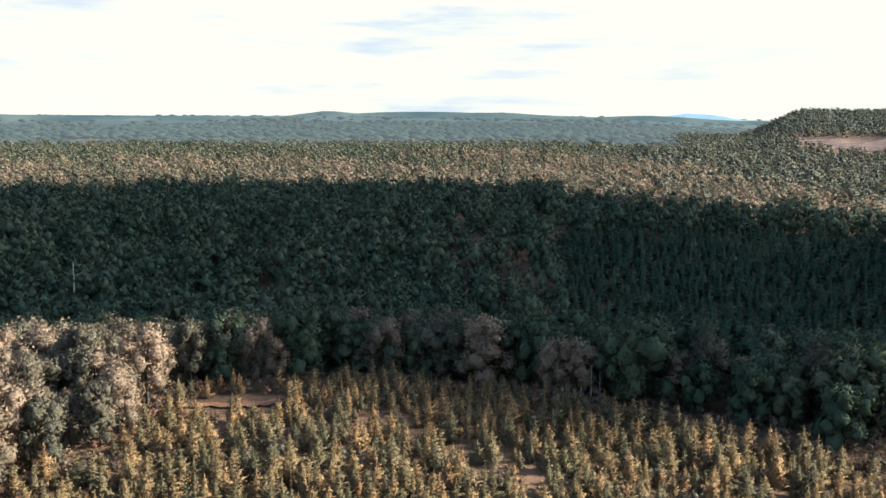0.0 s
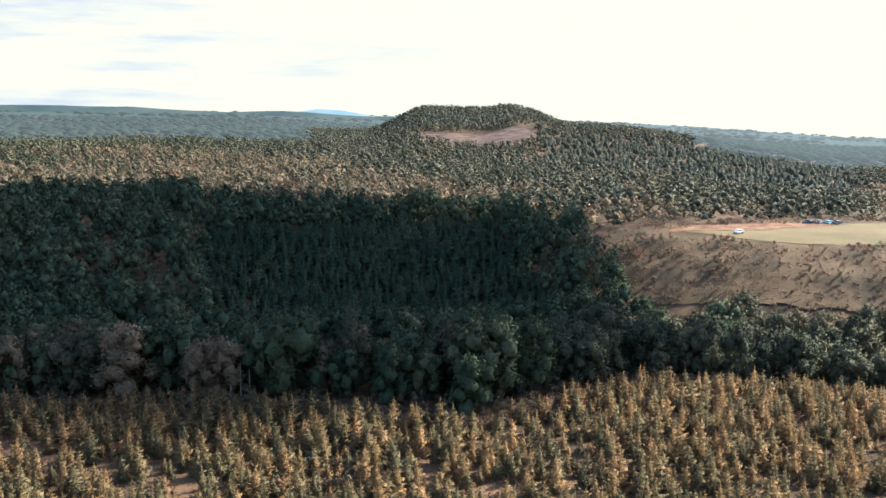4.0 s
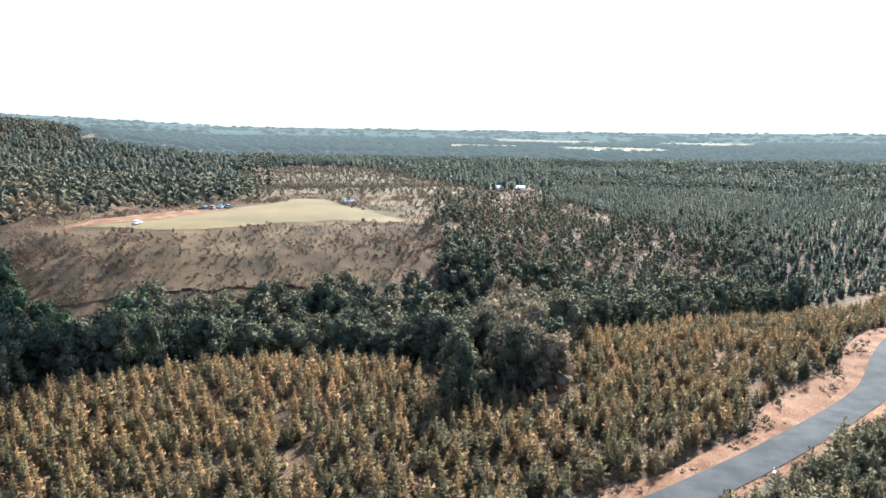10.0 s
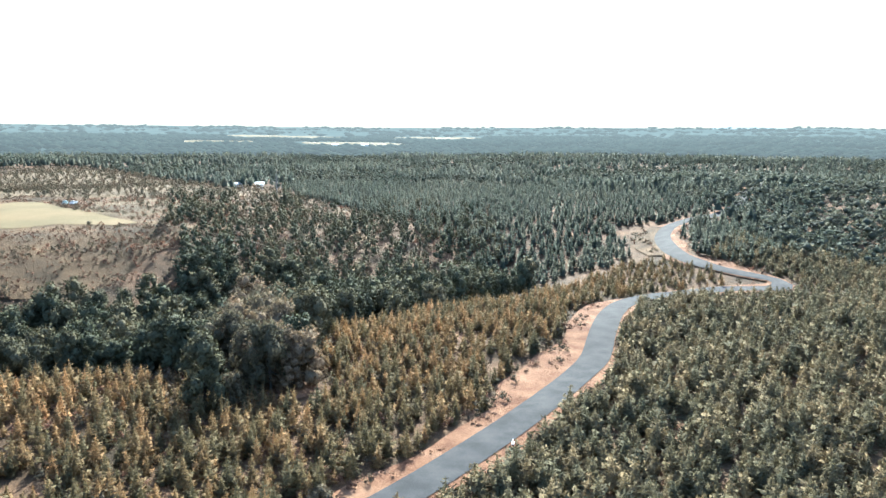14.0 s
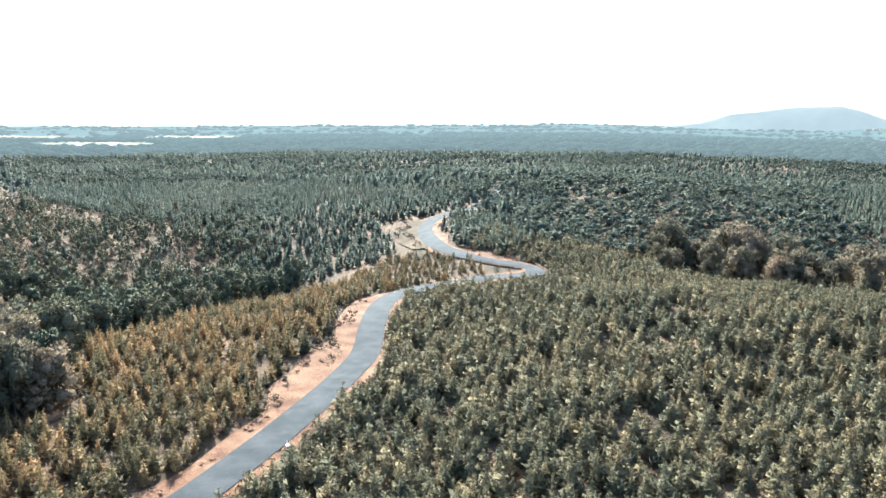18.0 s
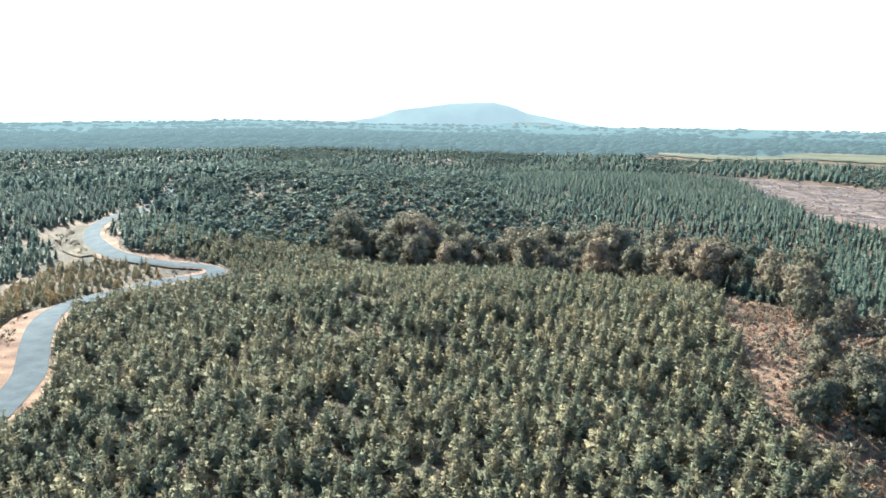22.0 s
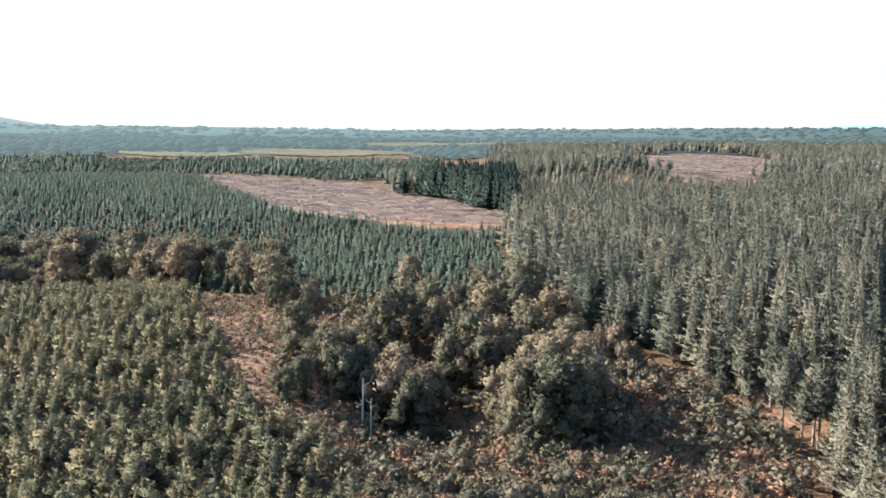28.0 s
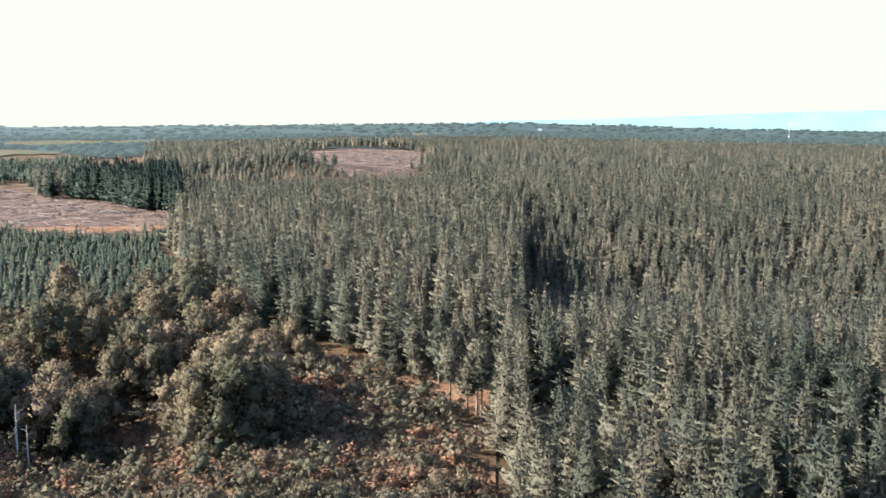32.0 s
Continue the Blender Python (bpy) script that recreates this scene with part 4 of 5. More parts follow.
hh = np.array([13.0, 14.5, 15.0, 14.0, 12.0, 16.0, 15.0, 13.0, 13.0, 12.0, 13.5, 14.0, 12.5, 11.5, 10.5, 11.5])
single_trees("gully_tree", masters("gully_tree", nat_near, [M_NATIVE, M_BARK]), np.array(hx), np.array(hy), hh, np.full(16, 1.1), "large domed broadleaf tree in the gully", "tree", "big trees of the gully")


# dark bush that fills the valley
def bush_keep(x, y, az, r):
    inner = r > np.where(az < -16, YOUNG_EDGE(az) + 62, np.where(az < 30, YOUNG_EDGE(az) + 3, np.where(az < 70, 200, YOUNG_EDGE(az) + 4)))
    outer = r < np.interp(az, [-62, 6, 12, 28, 33, 36, 39, 60, 63, 66, 70, 76, 82, 86, 98], [530, 500, 440, 425, 375, 300, 268, 264, 276, 300, 340, 345, 310, 290, 240])
    block = (az > 8) & (az < 32 - (r - 272) / 26) & (r > 272) & (r < 398)
    open_scrub = (az > 0) & (az < 9) & (r > 330) & (r < 450)
    return (inner & outer & ~block) * np.where(open_scrub, 0.42, 0.93) + ((az > 63) & (az < 84) & (r > 280) & (r < 470)) * np.where(r < 410, 0.85, 0.3)


x, y = scatter(-62, 96, 140, 640, 6.4, bush_keep)
h, w = sizes(len(x), 8.0, 16.0, 0.85, 1.2)
az, r = polar(x, y)
open_side = az + 11 * wave(x, y, 24.0) > 37
h *= 1 - 0.5 * smooth(61, 64, az) * smooth(285, 330, r)
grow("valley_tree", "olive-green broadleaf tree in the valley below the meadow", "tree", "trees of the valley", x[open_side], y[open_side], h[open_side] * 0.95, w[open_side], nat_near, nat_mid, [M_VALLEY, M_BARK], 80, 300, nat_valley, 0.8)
x, y, h, w = x[~open_side], y[~open_side], h[~open_side], w[~open_side]
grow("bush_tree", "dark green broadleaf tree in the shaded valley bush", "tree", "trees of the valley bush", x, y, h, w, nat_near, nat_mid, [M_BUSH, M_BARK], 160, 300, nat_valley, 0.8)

# dark pine blocks
dp_mid = [pine_shape(6, 5, 0.06, 0.26, 0.3, 0.4, bulge=0.85, broad=0.38, tufts=0, core=0.5) for _ in range(6)]
dp_far = [pine_shape(4, 4, 0.08, 0.27, 0.3, 0.4, bulge=0.85, broad=0.45, tufts=0, core=0.55) for _ in range(6)]


def dark_keep(x, y, az, r):
    a = (az > 8) & (az < 32 - (r - 272) / 26) & (r > 272) & (r < 398)
    b = (az > 70) & (az < 104 + 3 * wave(x, y, 40.0)) & (r > np.interp(az, [70, 76, 84, 92, 100, 104, 112], [520, 430, 300, 300, 290, 320, 380])) & (r < 640) & (road_gap(x, y, 1.0) > 0)
    c = (az > 116) & (az < 157) & (r > np.interp(az, [116, 125, 131, 137, 142, 150, 157], [470, 430, 345, 250, 232, 224, 235])) & (r < np.interp(az, [116, 131, 137, 139.4, 141, 144.5, 148.4, 152, 156.6], [760, 840, 725, 555, 472, 436, 400, 384, 376]))
    c &= (az > 124) | (az > 119 + 4 * wave(x, y, 60.0, 7.0))
    b &= ~((az > 92.6) & (az < 96) & (r > 280) & (r < 380))
    return a * 0.95 + b * 0.92 + c * 0.95


x, y = scatter(5, 158, 215, 850, 3.5, dark_keep)
h, w = sizes(len(x), 3.2, 6.4, 0.95, 1.35)
az, r = polar(x, y)
deep = az < 34
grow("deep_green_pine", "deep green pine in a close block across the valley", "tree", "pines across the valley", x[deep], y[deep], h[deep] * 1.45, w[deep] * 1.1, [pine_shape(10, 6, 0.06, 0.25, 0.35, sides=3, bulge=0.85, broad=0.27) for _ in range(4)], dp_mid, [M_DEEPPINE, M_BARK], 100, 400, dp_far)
x, y, h, w = x[~deep], y[~deep], h[~deep], w[~deep]
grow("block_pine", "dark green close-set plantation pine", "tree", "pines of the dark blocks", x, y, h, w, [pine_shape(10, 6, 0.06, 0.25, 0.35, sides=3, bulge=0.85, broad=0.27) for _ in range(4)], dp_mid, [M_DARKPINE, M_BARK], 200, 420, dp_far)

lo_pine = [pine_shape(3, 3, 0.2, 0.24, 0.2, 0.4, bulge=0.9, broad=0.6, tufts=0, core=0.7) for _ in range(6)]

# tall pines
tp_near = [pine_shape(24, 6, 0.06, 0.18, 0.45, 0.6, 5, bulge=0.72, broad=0.17, tufts=3) for _ in range(6)]
tp_mid = [pine_shape(14, 5, 0.08, 0.18, 0.45, 0.6, bulge=0.72, broad=0.24, tufts=1) for _ in range(6)]
tp_far = [pine_shape(7, 4, 0.12, 0.18, 0.5, 0.5, bulge=0.75, broad=0.38, tufts=0, core=0.5) for _ in range(6)]


def tall_keep(x, y, az, r):
    gap2 = (az > 160) & (az < 174) & (r > np.interp(az, [160, 163, 165.5, 167, 169, 172.5, 174], [945, 880, 760, 690, 640, 650, 900])) & (r < np.interp(az, [160, 163, 168, 172, 174], [975, 1000, 1060, 1060, 900]))
    stand = (az > 148.5) & (az < 158) & (r > np.interp(az, [148.5, 151, 153, 157], [640, 600, 535, 460])) & (r < np.interp(az, [148.5, 158], [760, 640]))
    hole = np.maximum(bump(wave(x, y, 30.0, 2.0), 0.82, 0.14), 0.7 * bump(wave(x, y, 17.0, 6.0), -0.8, 0.12))
    return (((r > MATURE_EDGE(az)) & ~gap2 & (az > 156)) | stand) * (0.96 - 0.8 * hole)


x, y = scatter(149, 222, 84, 620, 5.2, tall_keep)
h, w = sizes(len(x), 13.0, 20.0, 1.05, 1.5)
az, r = polar(x, y)
az = np.where(az < 0, az + 360, az)
h *= 1 - 0.36 * smooth(157.5, 159, az) * smooth(175, 172, az) * smooth(430, 520, r)
# pines beside the felled block, drawn with the shade-coloured needles
shade_side = (az < 157.3) & (r > 430)
dx, dy = np.concatenate([x[shade_side], x[shade_side] + 2.6, x[shade_side] - 1.2]), np.concatenate([y[shade_side], y[shade_side] - 1.9, y[shade_side] + 2.4])
dh, dw = np.tile(h[shade_side], 3) * 1.25 * rng.uniform(0.92, 1.08, 3 * shade_side.sum()), np.tile(w[shade_side], 3)
merged("dark_stand", tp_mid, dx, dy, dh, dw, [M_STANDSHADE, M_BARK], "dense stand of tall pines beside the felled block, shade painted into the needles", "forest")
x, y, h, w = x[~shade_side], y[~shade_side], h[~shade_side], w[~shade_side]
near_track = (np.abs(np.where(polar(x, y)[0] < 0, polar(x, y)[0] + 360, polar(x, y)[0]) - 176) < 2.4) & (np.hypot(x, y) < 172)
x, y, h, w = x[~near_track], y[~near_track], h[~near_track], w[~near_track]
grow("tall_pine", "tall grey-green plantation pine with a ragged crown", "tree", "tall pines", x, y, h, w, tp_near, tp_mid, [M_MATURE, M_BARK], 260, 250, tp_far)
x, y = scatter(149, 222, 620, 1450, 8.2, tall_keep)
h, w = sizes(len(x), 12.0, 18.0, 1.1, 1.5)
az, r = polar(x, y)
az = np.where(az < 0, az + 360, az)
h *= 1 - 0.36 * smooth(157.5, 159, az) * smooth(175, 172, az) * smooth(720, 690, r)
merged("far_tall_pines", lo_pine, x, y, h, w, [M_MATURE, M_BARK], "distant stand of tall plantation pines", "forest")


# sunlit bush beyond the valley, and behind the meadow
def lit_keep(x, y, az, r):
    open_scrub = (az > 50) & (az < 64) & (r > 480) & (r < 900)
    return (r > np.interp(az, [-62, 6, 12, 30, 31, 37, 46, 54, 62, 70, 80], [528, 498, 436, 400, 352, 380, 425, 500, 480, 470, 430])) * np.where(open_scrub, 0.10, 0.85) * (r < 1120) * ~((az > 21.4) & (az < 30.4) & (r > np.interp(az, [22, 24, 28.8, 30.4], [1100, 1018, 990, 1035]))) * np.where((az > 5) & (az < 40) & (r > 430) & (wave(x, y, 34.0, 2.0) > 0.5), 0.3, 1.0)


x, y = scatter(-62, 52, 340, 1120, 8.7, lit_keep)
h, w = sizes(len(x), 6.0, 12.5, 1.1, 1.6)
az, r = polar(x, y)
pick = (r + 150 * wave(x, y, 90.0, 5.0) < np.interp(az, [-62, 5, 15, 30, 52], [800, 800, 700, 480, 470])) & (rng.uniform(0, 1, len(x)) < 0.85)
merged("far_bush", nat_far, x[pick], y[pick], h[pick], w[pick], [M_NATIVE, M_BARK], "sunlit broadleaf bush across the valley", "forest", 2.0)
pick = ~pick
block = pick & (az > 30.5) & (r > 780 - 8 * (az - 30)) & (az < 50)
pick &= ~block
# far bush in shade: the valley leaf colour stands in for the shadow
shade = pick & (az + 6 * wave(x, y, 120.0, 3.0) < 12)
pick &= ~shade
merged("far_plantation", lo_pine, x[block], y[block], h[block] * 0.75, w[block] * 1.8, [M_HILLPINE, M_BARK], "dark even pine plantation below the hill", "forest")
merged("far_shaded_bush", nat_far, x[shade], y[shade], h[shade], w[shade], [M_VALLEY, M_BARK], "bush far across the valley, shade put into its leaf colour", "forest", 2.0)
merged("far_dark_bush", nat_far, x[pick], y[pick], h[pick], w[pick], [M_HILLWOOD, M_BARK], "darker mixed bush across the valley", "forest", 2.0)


def mid_keep(x, y, az, r):
    low = np.interp(az, [50, 58, 66, 72, 84, 84.5, 103, 104, 118, 119, 125, 131, 131.5, 137, 141, 147, 150], [860, 880, 520, 640, 640, 640, 330, 322, 368, 366, 350, 335, 840, 800, 770, 745, 780])
    planted = (az > 121) & (az < 132) & (r > np.interp(az, [116, 125, 131], [470, 430, 345])) & (r < np.interp(az, [116, 131], [760, 840]))
    fields = np.zeros(len(x), bool)
    for a0, a1, r0, r1 in FIELDS:
        fields |= (az > a0 - 0.2) & (az < a1 + 0.2) & (r > r0 - 130) & (r < r1)
    return ((r > low) & ~fields & ~planted) * (0.6 + 0.35 * (wave(x, y, 90.0, 4.0) > -0.2) + 0.05 * (r < 700))


x, y = scatter(50, 152, 285, 1100, 6.5, mid_keep)
h, w = sizes(len(x), 4.5, 10.5, 1.15, 1.75)
w *= 1 + 0.2 * ((polar(x, y)[0] > 101) & (polar(x, y)[0] < 133) & (np.hypot(x, y) < 700))
pick = (wave(x, y, 70.0, 8.0) > -0.05) & ~((polar(x, y)[0] > 103) & (polar(x, y)[0] < 132) & (np.hypot(x, y) < 660))
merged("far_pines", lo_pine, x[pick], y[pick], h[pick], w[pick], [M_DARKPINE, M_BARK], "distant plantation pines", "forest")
merged("far_broadleaf", nat_far, x[~pick], y[~pick], h[~pick] * 0.9, w[~pick], [M_HILLPINE, M_BARK], "distant broadleaf bush", "forest", 2.0)


def out_keep(x, y, az, r):
    fields = np.zeros(len(x), bool)
    for a0, a1, r0, r1 in FIELDS:
        fields |= (az > a0 - 0.2) & (az < a1 + 0.2) & (r > r0 - 100) & (r < r1)
    gap2 = (az > 160) & (az < 174) & (r < 1060)
    fields |= (az > 15) & (az < 40) & (r < 1640)
    fields |= (az > 17) & (az < 37) & (r > 1215) & (r < 1640)
    return ~fields * ~gap2 * (0.35 + 0.6 * (wave(x, y, 160.0, 1.0) > -0.1))


x, y = scatter(15, 40, 1110, 1640, 9.0, lambda x, y, az, r: 0.9 * ((r > 1172) | (az < 21.6) | (az > 30.3)))
h, w = sizes(len(x), 7.0, 13.0, 0.9, 1.3)
merged("hill_woods", nat_far, x, y, h, w, [M_HILLWOOD, M_BARK], "bluish-green bush on the wooded hill", "forest", 2.0)
dots = []
for _ in range(4):
    s = Shape()
    s.clump((0, 0, 0.45), (0.65, 0.65, 0.5), 0.3, OCTA, 0)
    dots.append(s.done())
x, y = scatter(-64, 224, 1100, 2300, 17.0, out_keep)
h, w = sizes(len(x), 7.0, 11.0, 1.5, 2.4)
x2, y2 = scatter(-64, 224, 2300, 4800, 62.0, lambda x, y, az, r: 0.75 * (wave(x, y, 210.0, 3.0) > 0.05))
h2, w2 = sizes(len(x2), 5.0, 12.0, 1.5, 4.0)
x, y, h, w = (np.concatenate(q) for q in ((x, x2), (y, y2), (h, h2), (w, w2)))
merged("backdrop_woods", dots, x, y, h, w, [M_FARWOOD, M_BARK], "far woods on the rolling country, with a painted haze glow", "forest")


# ------------------------------------------------------------ scrub
sh_near = [leafy_shape(7, 420, 0.60, 0.08, 0.0, 0, leaf=0.10, core=0.56) for _ in range(6)]
sh_mid = [leafy_shape(3, 52, 0.55, 0.15, 0.0, 0, leaf=0.17, stem=False, ball=OCTA, core=0.58) for _ in range(7)]


def scrub_keep(x, y, az, r):
    slope = (az > 30) & (az < 72) & (r > SLOPE_NEAR(az) - 20) & (r < SLOPE_FAR(az))
    mown = (az > 39) & (az < 60.6) & (r > np.interp(az, [39, 42.25, 44.9, 48.4, 52.5, 56.3, 60.6], [354, 347, 335, 337, 350, 356, 356])) & (r < np.interp(az, [39, 43.8, 48.8, 54, 56.2, 58.8, 60.6], [364, 392, 414, 468, 426, 387, 359]))
    clear = (az > 136.5) & (az < 148) & (r > np.interp(az, [136.5, 138, 139.5, 141, 143.5, 145, 148], [194, 168, 144, 133, 123, 112, 100])) & (r < 232)
    brack = (az > 146) & (az < 179) & (r > 84) & (r < np.minimum(np.interp(az, [146, 157, 165, 179], [125, 130, 175, 140]), MATURE_EDGE(az) - 1))
    gully = (az > 136) & (az < 166) & (r > 110) & (r < np.minimum(240, MATURE_EDGE(az) - 2))
    track = (az > 62) & (az < 74) & (r > 150) & (r < 200)
    edge = (az > -30) & (az < 70) & (np.abs(r - YOUNG_EDGE(az)) < 9)
    verge = (road_gap(x, y) < 2.5) & (road_distance(x, y) > 5.4) & (r < 420)
    under = (az < 78) & (r < YOUNG_EDGE(az))
    gapscrub = (az > 0) & (az < 9) & (r > 330) & (r < 450)
    p = ((az > 62) & (az < 84) & (r > 275) & (r < 480)) * 0.3 + slope * ~mown * (0.10 + 0.50 * (wave(x, y, 20.0, 6.0) + 0.5 * wave(x, y, 8.0, 1.0) > 0.25)) + clear * 0.38 + brack * 0.9 + gully * 0.4 + track * 0.6 + edge * 0.7 + verge * np.where(wave(x, y, 6.0, 4.0) > 0.1, 0.5, 0.1) + under * 0.16 + gapscrub * 0.35
    hard = (road_distance(x, y) < 4.8) | ((az > 70.4) & (az < 72.0) & (r > 146) & (r < 180))
    return np.clip(p, 0, 1) * ~hard


x, y = scatter(-32, 180, 80, 520, 2.0, scrub_keep)
h, w = sizes(len(x), 0.5, 2.2, 0.9, 1.5)
az, r = polar(x, y)
h *= 1 + 0.7 * ((az > 141) & (r < 260)) * rng.uniform(0, 1, len(x))
pick = rng.uniform(0, 1, len(x)) < np.where((az > 141) & (az < 180), 0.4, 0.6)
h *= 1 + 0.25 * ((az > 147) & (r < 200))
grow("bracken_shrub", "low reddish-brown scrub bush", "shrub", "brown scrub", x[pick], y[pick], h[pick] * 0.85, w[pick], sh_near, sh_mid, [M_SCRUB, M_BARK], 250)
pick = ~pick
grow("green_shrub", "rounded grey-green shrub among brown scrub", "shrub", "green shrubs", x[pick], y[pick], h[pick] * 1.15, w[pick], sh_near, sh_mid, [M_SHRUB, M_BARK], 250)


tuft = [leafy_shape(1, 8, 0.8, 0.3, 0.0, 0, leaf=0.35, stem=False, ball=OCTA) for _ in range(5)]


def tuft_keep(x, y, az, r):
    slope = (az > 32) & (az < 67) & (r > SLOPE_NEAR(az) - 6) & (r < SLOPE_FAR(az))
    mown = (az > 39) & (az < 60.6) & (r > np.interp(az, [39, 42.25, 44.9, 48.4, 52.5, 56.3, 60.6], [354, 347, 335, 337, 350, 356, 356])) & (r < np.interp(az, [39, 43.8, 48.8, 54, 56.2, 58.8, 60.6], [364, 392, 414, 468, 426, 387, 359]))
    bare = (az > 136) & (az < 179) & (r < np.minimum(215, MATURE_EDGE(az)))
    verge = (road_distance(x, y) > 4.2) & (road_gap(x, y) < 0.5) & (r < 340)
    return slope * ~mown * np.clip(0.5 + 1.2 * wave(x, y, 18.0, 2.0) * wave(x, y, 45.0, 7.0), 0.1, 0.9) + bare * 0.6 + verge * np.clip(0.35 + 0.8 * wave(x, y, 7.0, 3.0), 0.0, 0.8)


x, y = scatter(32, 179, 84, 480, 2.0, tuft_keep)
h, w = sizes(len(x), 0.3, 0.8, 1.2, 2.2)
merged("tussock", tuft, x, y, h, w, [M_SCRUB, M_BARK], "low dry tussock and bracken on open slopes", "grass")


def heath_keep(x, y, az, r):
    return ((r > SLOPE_FAR(az) + 4) & (r < np.interp(az, [44, 50, 58, 66, 72], [470, 820, 900, 640, 470]))) * (0.75 + 0.2 * (wave(x, y, 40.0, 3.0) > 0))


x, y = scatter(44, 72, 400, 900, 5.0, heath_keep)
h, w = sizes(len(x), 1.2, 3.6, 0.8, 1.3)
merged("heath_scrub", sh_mid, x, y, h, w, [M_SHRUB, M_BARK], "pale dry scrub behind the meadow", "scrub")

# ------------------------------------------------------------ single things
def part(name, bm, mat, parent=None, label=""):
    me = bpy.data.meshes.new(name)
    bm.to_mesh(me)
    bm.free()
    me.materials.append(mat)
    ob = new(name, me)
    ob.parent = parent
    if label:
        tagged(ob, label)
    return ob


def box(size, mid, bevel=0.0, taper=1.0):
    bm = bmesh.new()
    bmesh.ops.create_cube(bm, size=1.0)
    for v in bm.verts:
        k = taper if v.co.z > 0 else 1.0
        v.co = Vector((v.co.x * size[0] * k, v.co.y * size[1] * (1 - (1 - k) * 0.4), v.co.z * size[2])) + Vector(mid)
    if bevel:
        bmesh.ops.bevel(bm, geom=bm.edges[:], offset=bevel, segments=2, affect="EDGES", profile=0.6)
    return bm


def rod(a, b, r0, r1=None, sides=10):
    bm = bmesh.new()
    a, b = Vector(a), Vector(b)
    d = b - a
    bmesh.ops.create_cone(bm, cap_ends=True, segments=sides, radius1=r0, radius2=r1 if r1 is not None else r0, depth=d.length)
    m = Matrix.Translation((a + b) / 2) @ d.to_track_quat("Z", "Y").to_matrix().to_4x4()
    bmesh.ops.transform(bm, matrix=m, verts=bm.verts)
    return bm


def join(*bms):
    out = bmesh.new()
    for b in bms:
        me = bpy.data.meshes.new("tmp")
        b.to_mesh(me)
        b.free()
        out.from_mesh(me)
        bpy.data.meshes.remove(me)
    return out


M_WHITE = plain("white_paint", (0.62, 0.62, 0.60), 0.45)
M_TEAL = plain("teal_paint", (0.16, 0.32, 0.36), 0.4)
M_GREY = plain("dark_paint", (0.06, 0.07, 0.08), 0.45)
M_GLASS = plain("tinted_glass", (0.02, 0.03, 0.035), 0.12)
M_TYRE = plain("tyre_rubber", (0.02, 0.02, 0.02), 0.9)
M_STEEL = plain("galvanised_steel", (0.45, 0.46, 0.46), 0.5, 0.6)
M_ROOF = plain("roof_iron", (0.30, 0.31, 0.32), 0.5)


def vehicle(place, turn, paint, label, tray=False):
    root = new("pickup_truck" if tray else "car")
    root.matrix_basis = Matrix.Translation(place) @ pose(0, 0, 0, 0, 0, turn)
    part("body", box((1.85, 4.7, 0.75), (0, 0, 0.75), 0.14), paint, root)
    long, mid = (1.6, 0.55) if tray else (2.6, -0.25)
    cabin = part("cabin", box((1.7, long, 0.62), (0, mid, 1.42), 0.10, 0.84), paint, root)
    part("windows", box((1.73, long * 0.86, 0.36), (0, mid, 1.42), 0.03, 0.90), M_GLASS, cabin, "dark side windows")
    part("windscreen", box((1.35, long * 1.03, 0.34), (0, mid, 1.42), 0.03, 0.88), M_GLASS, cabin, "dark windscreen")
    if tray:
        part("tray", box((1.75, 1.9, 0.40), (0, -1.35, 1.22), 0.04), M_GREY, root, "dark tray")
    part("bumper", box((1.8, 0.16, 0.22), (0, 2.36, 0.5), 0.04), M_GREY, root)
    for sx in (-0.82, 0.82):
        for sy in (-1.45, 1.45):
            wheel = part("wheel", rod((sx - 0.11, sy, 0.36), (sx + 0.11, sy, 0.36), 0.36, sides=16), M_TYRE, root)
            part("rim", rod((sx - 0.125, sy, 0.36), (sx + 0.125, sy, 0.36), 0.20, sides=12), M_STEEL, wheel)
    return tagged(root, label, "car", "vehicles at the meadow")


vehicle(at(43.25, 356, 0.45), 100, M_WHITE, "white car parked at the end of the meadow")
vehicle(at(47.3, 407, 0.35), 75, M_GREY, "dark pickup parked beside the meadow bank", True)
vehicle(at(47.9, 409, 0.35), 118, M_GREY, "dark car parked beside the meadow bank")
vehicle(at(48.45, 411, 0.35), 108, M_TEAL, "blue-grey pickup parked beside the meadow bank", True)
vehicle(at(48.9, 413, 0.35), 96, M_GREY, "dark car at the end of a parked row")
vehicle(at(56.45, 438, 0.30), 110, M_TEAL, "teal car parked at the far meadow edge")
vehicle(at(56.95, 436, 0.30), 95, M_WHITE, "pale pickup parked at the far meadow edge", True)


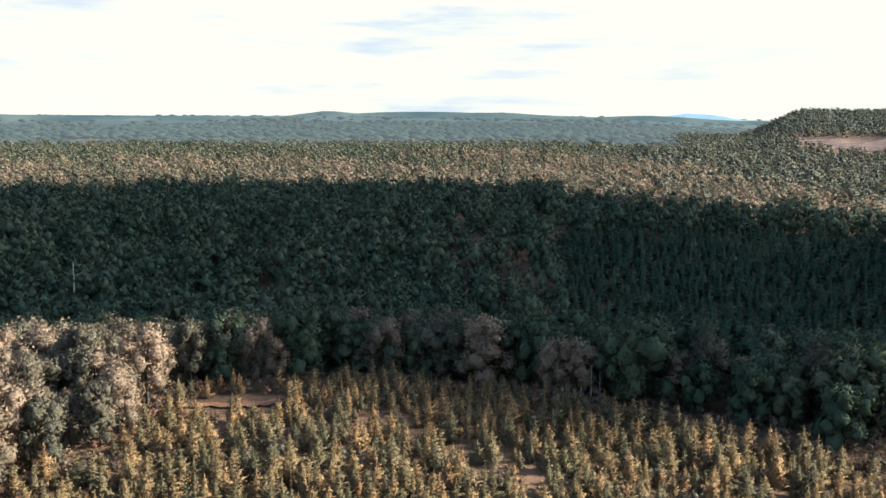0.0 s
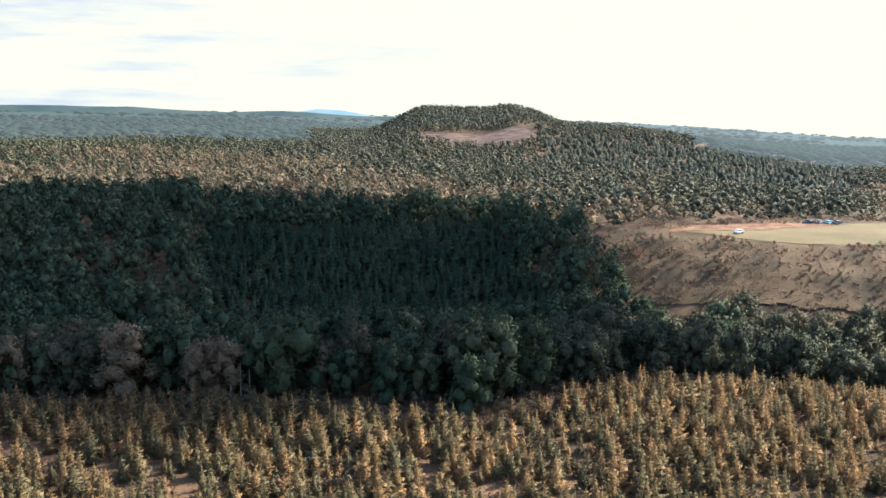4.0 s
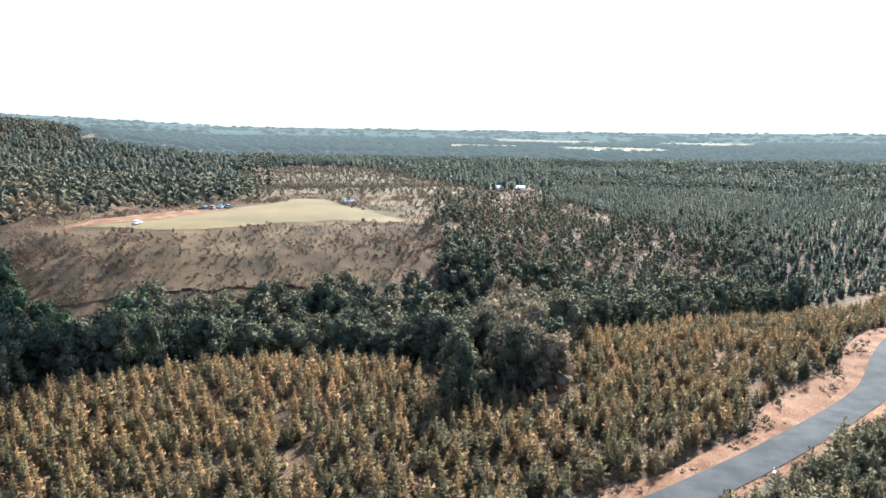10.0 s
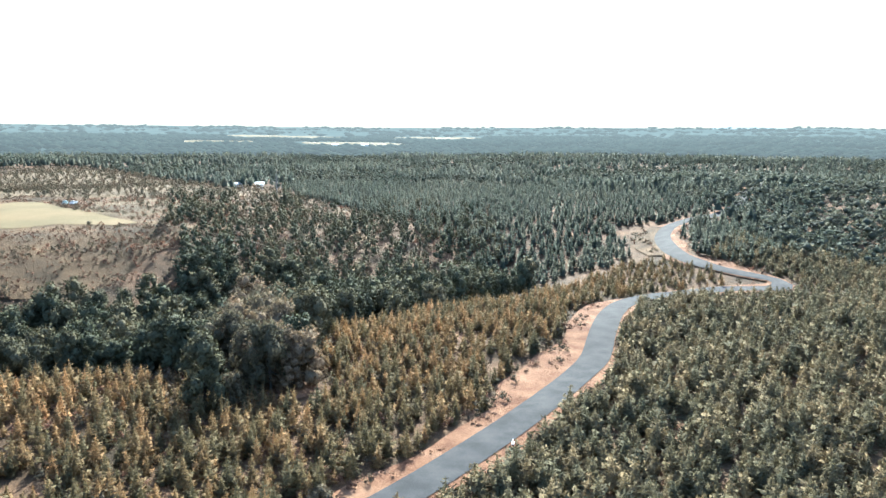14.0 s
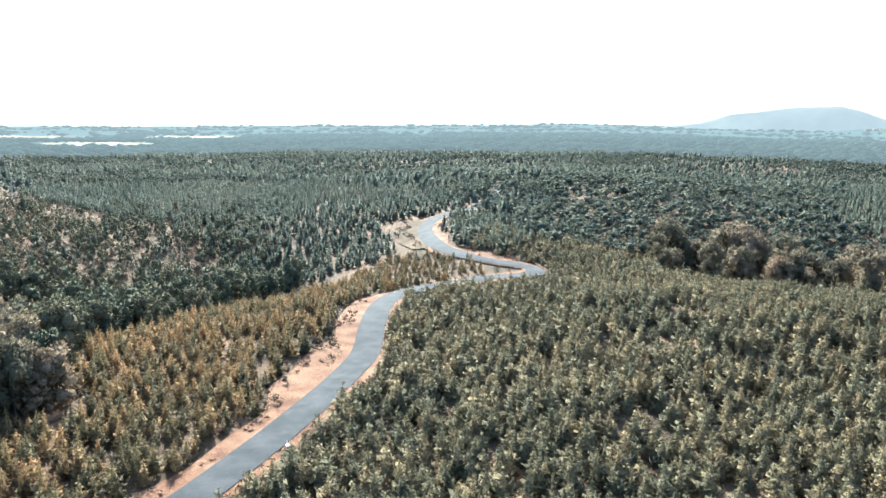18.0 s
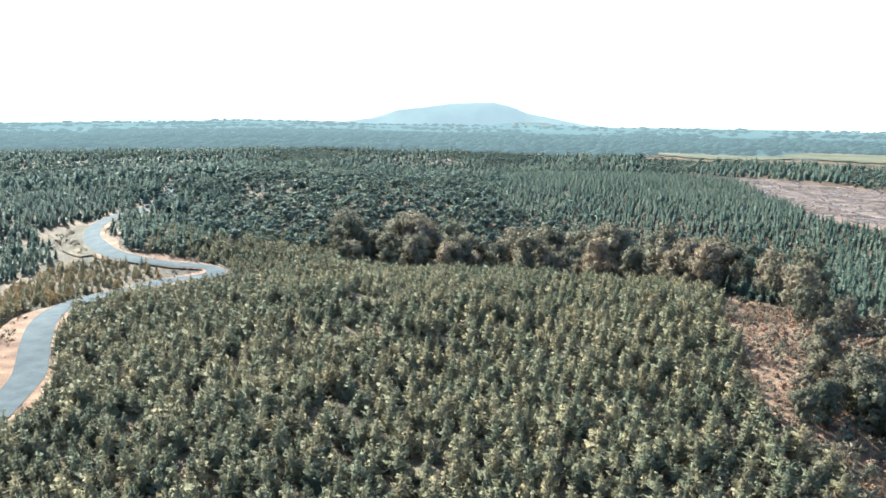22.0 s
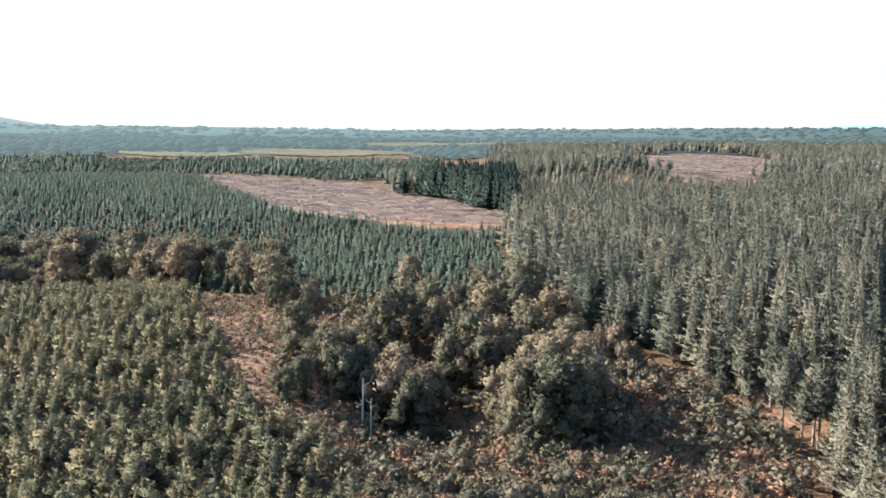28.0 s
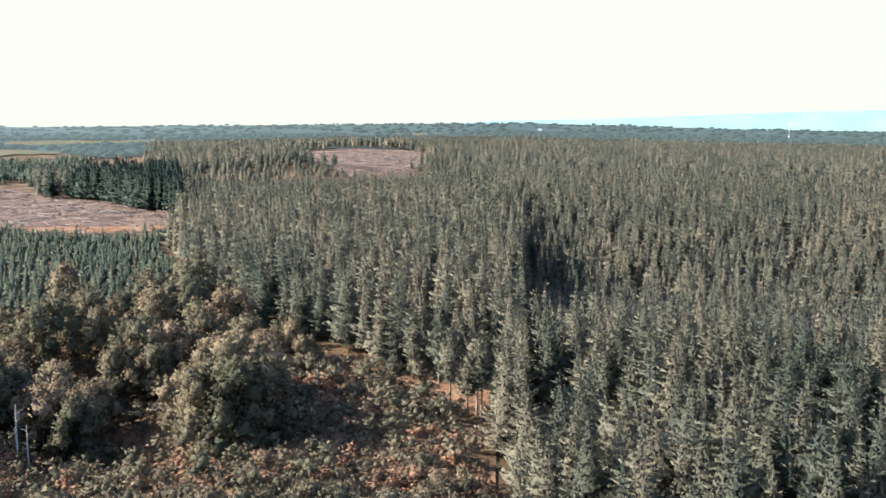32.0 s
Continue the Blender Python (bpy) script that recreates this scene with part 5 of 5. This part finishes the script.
def hut(name, place, turn, size, label, wall=None):
    """A small building with a pitched roof, a door and windows."""
    w, d, h = size
    root = new(name)
    root.matrix_basis = Matrix.Translation(place) @ pose(0, 0, 0, 0, 0, turn)
    body = bmesh.new()
    pts = [(-w / 2, 0), (w / 2, 0), (w / 2, h), (0, h * 1.35), (-w / 2, h)]
    f = [body.verts.new((x, -d / 2, z)) for x, z in pts]
    g = [body.verts.new((x, d / 2, z)) for x, z in pts]
    body.faces.new(f)
    body.faces.new(g[::-1])
    for i in range(5):
        j = (i + 1) % 5
        body.faces.new((f[j], f[i], g[i], g[j]))
    part("wall", body, wall or M_WHITE, root)
    for sx in (-1, 1):
        bm = box((math.hypot(w / 2, h * 0.35) + 0.4, d + 0.8, 0.12), (0, 0, 0))
        bmesh.ops.transform(bm, matrix=Matrix.Translation((sx * w / 4, 0, h * 1.175 + 0.1)) @ pose(0, 0, 0, 0, sx * math.degrees(math.atan2(h * 0.35, w / 2)), 0), verts=bm.verts)
        part("roof", bm, M_ROOF, root, "grey iron roof slope")
    part("door", box((0.9, 0.08, 2.0), (w * 0.2, -d / 2 - 0.02, 1.0)), M_GREY, root)
    for k in (-0.3, -0.05):
        part("window", box((0.9, 0.08, 0.9), (w * k, -d / 2 - 0.02, 1.5)), M_GLASS, root)
    return tagged(root, label, "building")


hut("shed", at(68.3, 560), 20, (9, 5, 3.2), "small white shed among scrub")
hut("shed", at(66.9, 552), 50, (5, 4, 2.6), "low pale shed among scrub")
hut("yard_hut", at(164.3, 890), 10, (7, 4, 2.8), "white site hut at the far felled block")
hut("yard_hut", at(163.5, 900), 40, (5, 3, 2.6), "small pale site hut at the far felled block")
hut("farmhouse", at(75.2, 1480, 4), 0, (14, 9, 5), "white farmhouse far off among woods")
hut("farmhouse", at(73.2, 1500, 4), 30, (12, 8, 4), "pale farmhouse far off beside paddocks")
hut("tower_house", at(-179.1, 2380, 1), 0, (12, 10, 8), "tall white building on the skyline")

# steel mast with a long arm, far off
mast = new("mast")
mast.matrix_basis = Matrix.Translation(at(-163.6, 2500, 0)) @ pose(0, 0, 0, 0, 0, 163)
part("pole", rod((0, 0, 0), (0, 0, 40), 0.9, 0.5), M_WHITE, mast)
part("arm", rod((0.5, 0, 39), (16, 0, 38.6), 0.5, 0.3), M_WHITE, mast)
part("stay", rod((0, 0, 40), (10, 0, 39), 0.2), M_STEEL, mast)
part("counterweight", box((2.5, 2, 2), (-2, 0, 38), 0.2), M_STEEL, mast)
tagged(mast, "tall white mast with a long arm", "mast")


def marker(place, label):
    root = new("marker_post")
    root.matrix_basis = Matrix.Translation(place)
    part("post", box((0.16, 0.10, 1.0), (0, 0, 0.5), 0.02), M_WHITE, root)
    part("reflector", box((0.10, 0.02, 0.14), (0, -0.07, 0.85), 0.005), plain("red_reflector", (0.5, 0.04, 0.03), 0.3), root, "red reflector")
    part("headwall", box((0.8, 0.35, 0.35), (0.4, 0, 0.12), 0.04), M_WHITE, root, "pale concrete culvert end")
    tagged(root, label, "post", "road markers")


marker(at(85.6, 124, 0.4), "white marker post at a culvert beside the road")
marker(at(90.2, 148.5, 0.4), "white marker post at a culvert beside the road")


def snag(place, tall, seed):
    """A dead standing tree: bare leaning trunk and broken limbs."""
    r = random.Random(seed)
    root = new("dead_tree")
    root.matrix_basis = Matrix.Translation(place)
    top = Vector((r.uniform(-0.05, 0.05) * tall, r.uniform(-0.05, 0.05) * tall, tall))
    part("trunk", rod((0, 0, -0.5), top, 0.026 * tall, 0.008 * tall, 8), M_DEAD, root)
    for i in range(7):
        z = r.uniform(0.4, 0.95)
        a = r.uniform(0, 6.28)
        ln = tall * r.uniform(0.08, 0.2)
        p = top * z
        part("limb", rod(p, p + Vector((math.cos(a) * ln, math.sin(a) * ln, ln * r.uniform(0.2, 0.9))), 0.008 * tall, 0.002 * tall, 5), M_DEAD, root)
    tagged(root, "bleached dead tree standing bare", "dead tree", "dead trees")


for i, (a, r, tall) in enumerate([(-23.8, 330, 19), (147.0, 142, 9), (147.6, 138, 7), (-24.5, 205, 12), (10.3, 152, 6), (10.9, 153, 5), (9.6, 151, 5.5), (157.9, 150, 8), (166, 150, 6), (69.4, 470, 16)]):
    snag(at(a, r), tall, 40 + i)

# edge pines with bare lower trunks
edge_pine = [pine_shape(16, 7, 0.36, 0.20, 0.6, 0.5, 8, bulge=0.5, broad=0.18, tufts=3) for _ in range(4)]
ex, ey = zip(*[(q.x, q.y) for q in (at(175.2, 141), at(176.4, 137), at(177.1, 139), at(177.4, 137), at(174.4, 156), at(175.9, 158), at(172.6, 160))])
single_trees("edge_pine", masters("edge_pine", edge_pine, [M_MATURE, M_TRUNK]), np.array(ex), np.array(ey), np.array([15.5, 12.0, 16.0, 15.0, 15.0, 14.0, 14.5]), np.ones(7), "pine at the stand's edge with a bare straight trunk", "tree", "edge pines")

# two dark conifers that stand alone on the rough ground
lone = [pine_shape(16, 6, 0.04, 0.17, 0.5, 0.45, 6, bulge=0.7, broad=0.2, tufts=2) for _ in range(2)]
lx, ly = zip(*[(q.x, q.y) for q in (at(69.9, 432), at(70.7, 412))])
single_trees("lone_conifer", masters("lone_conifer", lone, [M_VALLEY, M_BARK]), np.array(lx), np.array(ly), np.array([18.0, 12.0]), np.array([0.9, 1.0]), "narrow dark conifer standing alone in scrub", "tree", "lone conifers")

# logging slash: poles and branches left on the felled blocks
stick = []
for _ in range(4):
    q = Shape()
    q.stem((-0.5, 0, 0.06), (0.5, rng.uniform(-0.1, 0.1), 0.12), 0.04, 0.02, 3)
    q.stem((-0.1, 0, 0.08), (0.15, 0.3, 0.2), 0.02, 0.006, 3)
    stick.append(q.done())


def slash_keep(x, y, az, r):
    one = (az > 137) & (az < 156.8) & (r > np.interp(az, [137, 140.3, 144.5, 148.4, 152, 156.6], [640, 486, 440, 404, 388, 380])) & (r < np.interp(az, [137, 141.5, 146.4, 149, 151, 153, 156.6], [810, 756, 738, 650, 620, 550, 470]))
    two = (az > 160) & (az < 173.8) & (r > np.interp(az, [160, 163, 165.5, 167, 169, 172.5, 173.8], [945, 880, 760, 690, 640, 650, 860])) & (r < 1040)
    rowed = 0.25 + 0.75 * (np.sin((x * 0.5 + y * 0.9) / 4.5 + 2.0 * wave(x, y, 60.0)) > 0.45)
    return (one | two) * rowed


x, y = scatter(136, 176, 370, 1000, 4.0, slash_keep)
h, w = sizes(len(x), 2.5, 7.0, 0.8, 1.4)
merged("logging_slash", stick, x, y, h, w, [M_BRASH, M_BRASH], "poles and branches left in rows on felled ground", "slash")
x2, y2 = scatter(136, 176, 370, 1000, 6.0, slash_keep)
h, w = sizes(len(x2), 0.5, 1.4, 1.0, 2.0)
merged("slash_heaps", sh_mid, x2, y2, h, w, [M_SCRUB, M_DEAD], "low brown heaps of branches on felled ground", "slash")
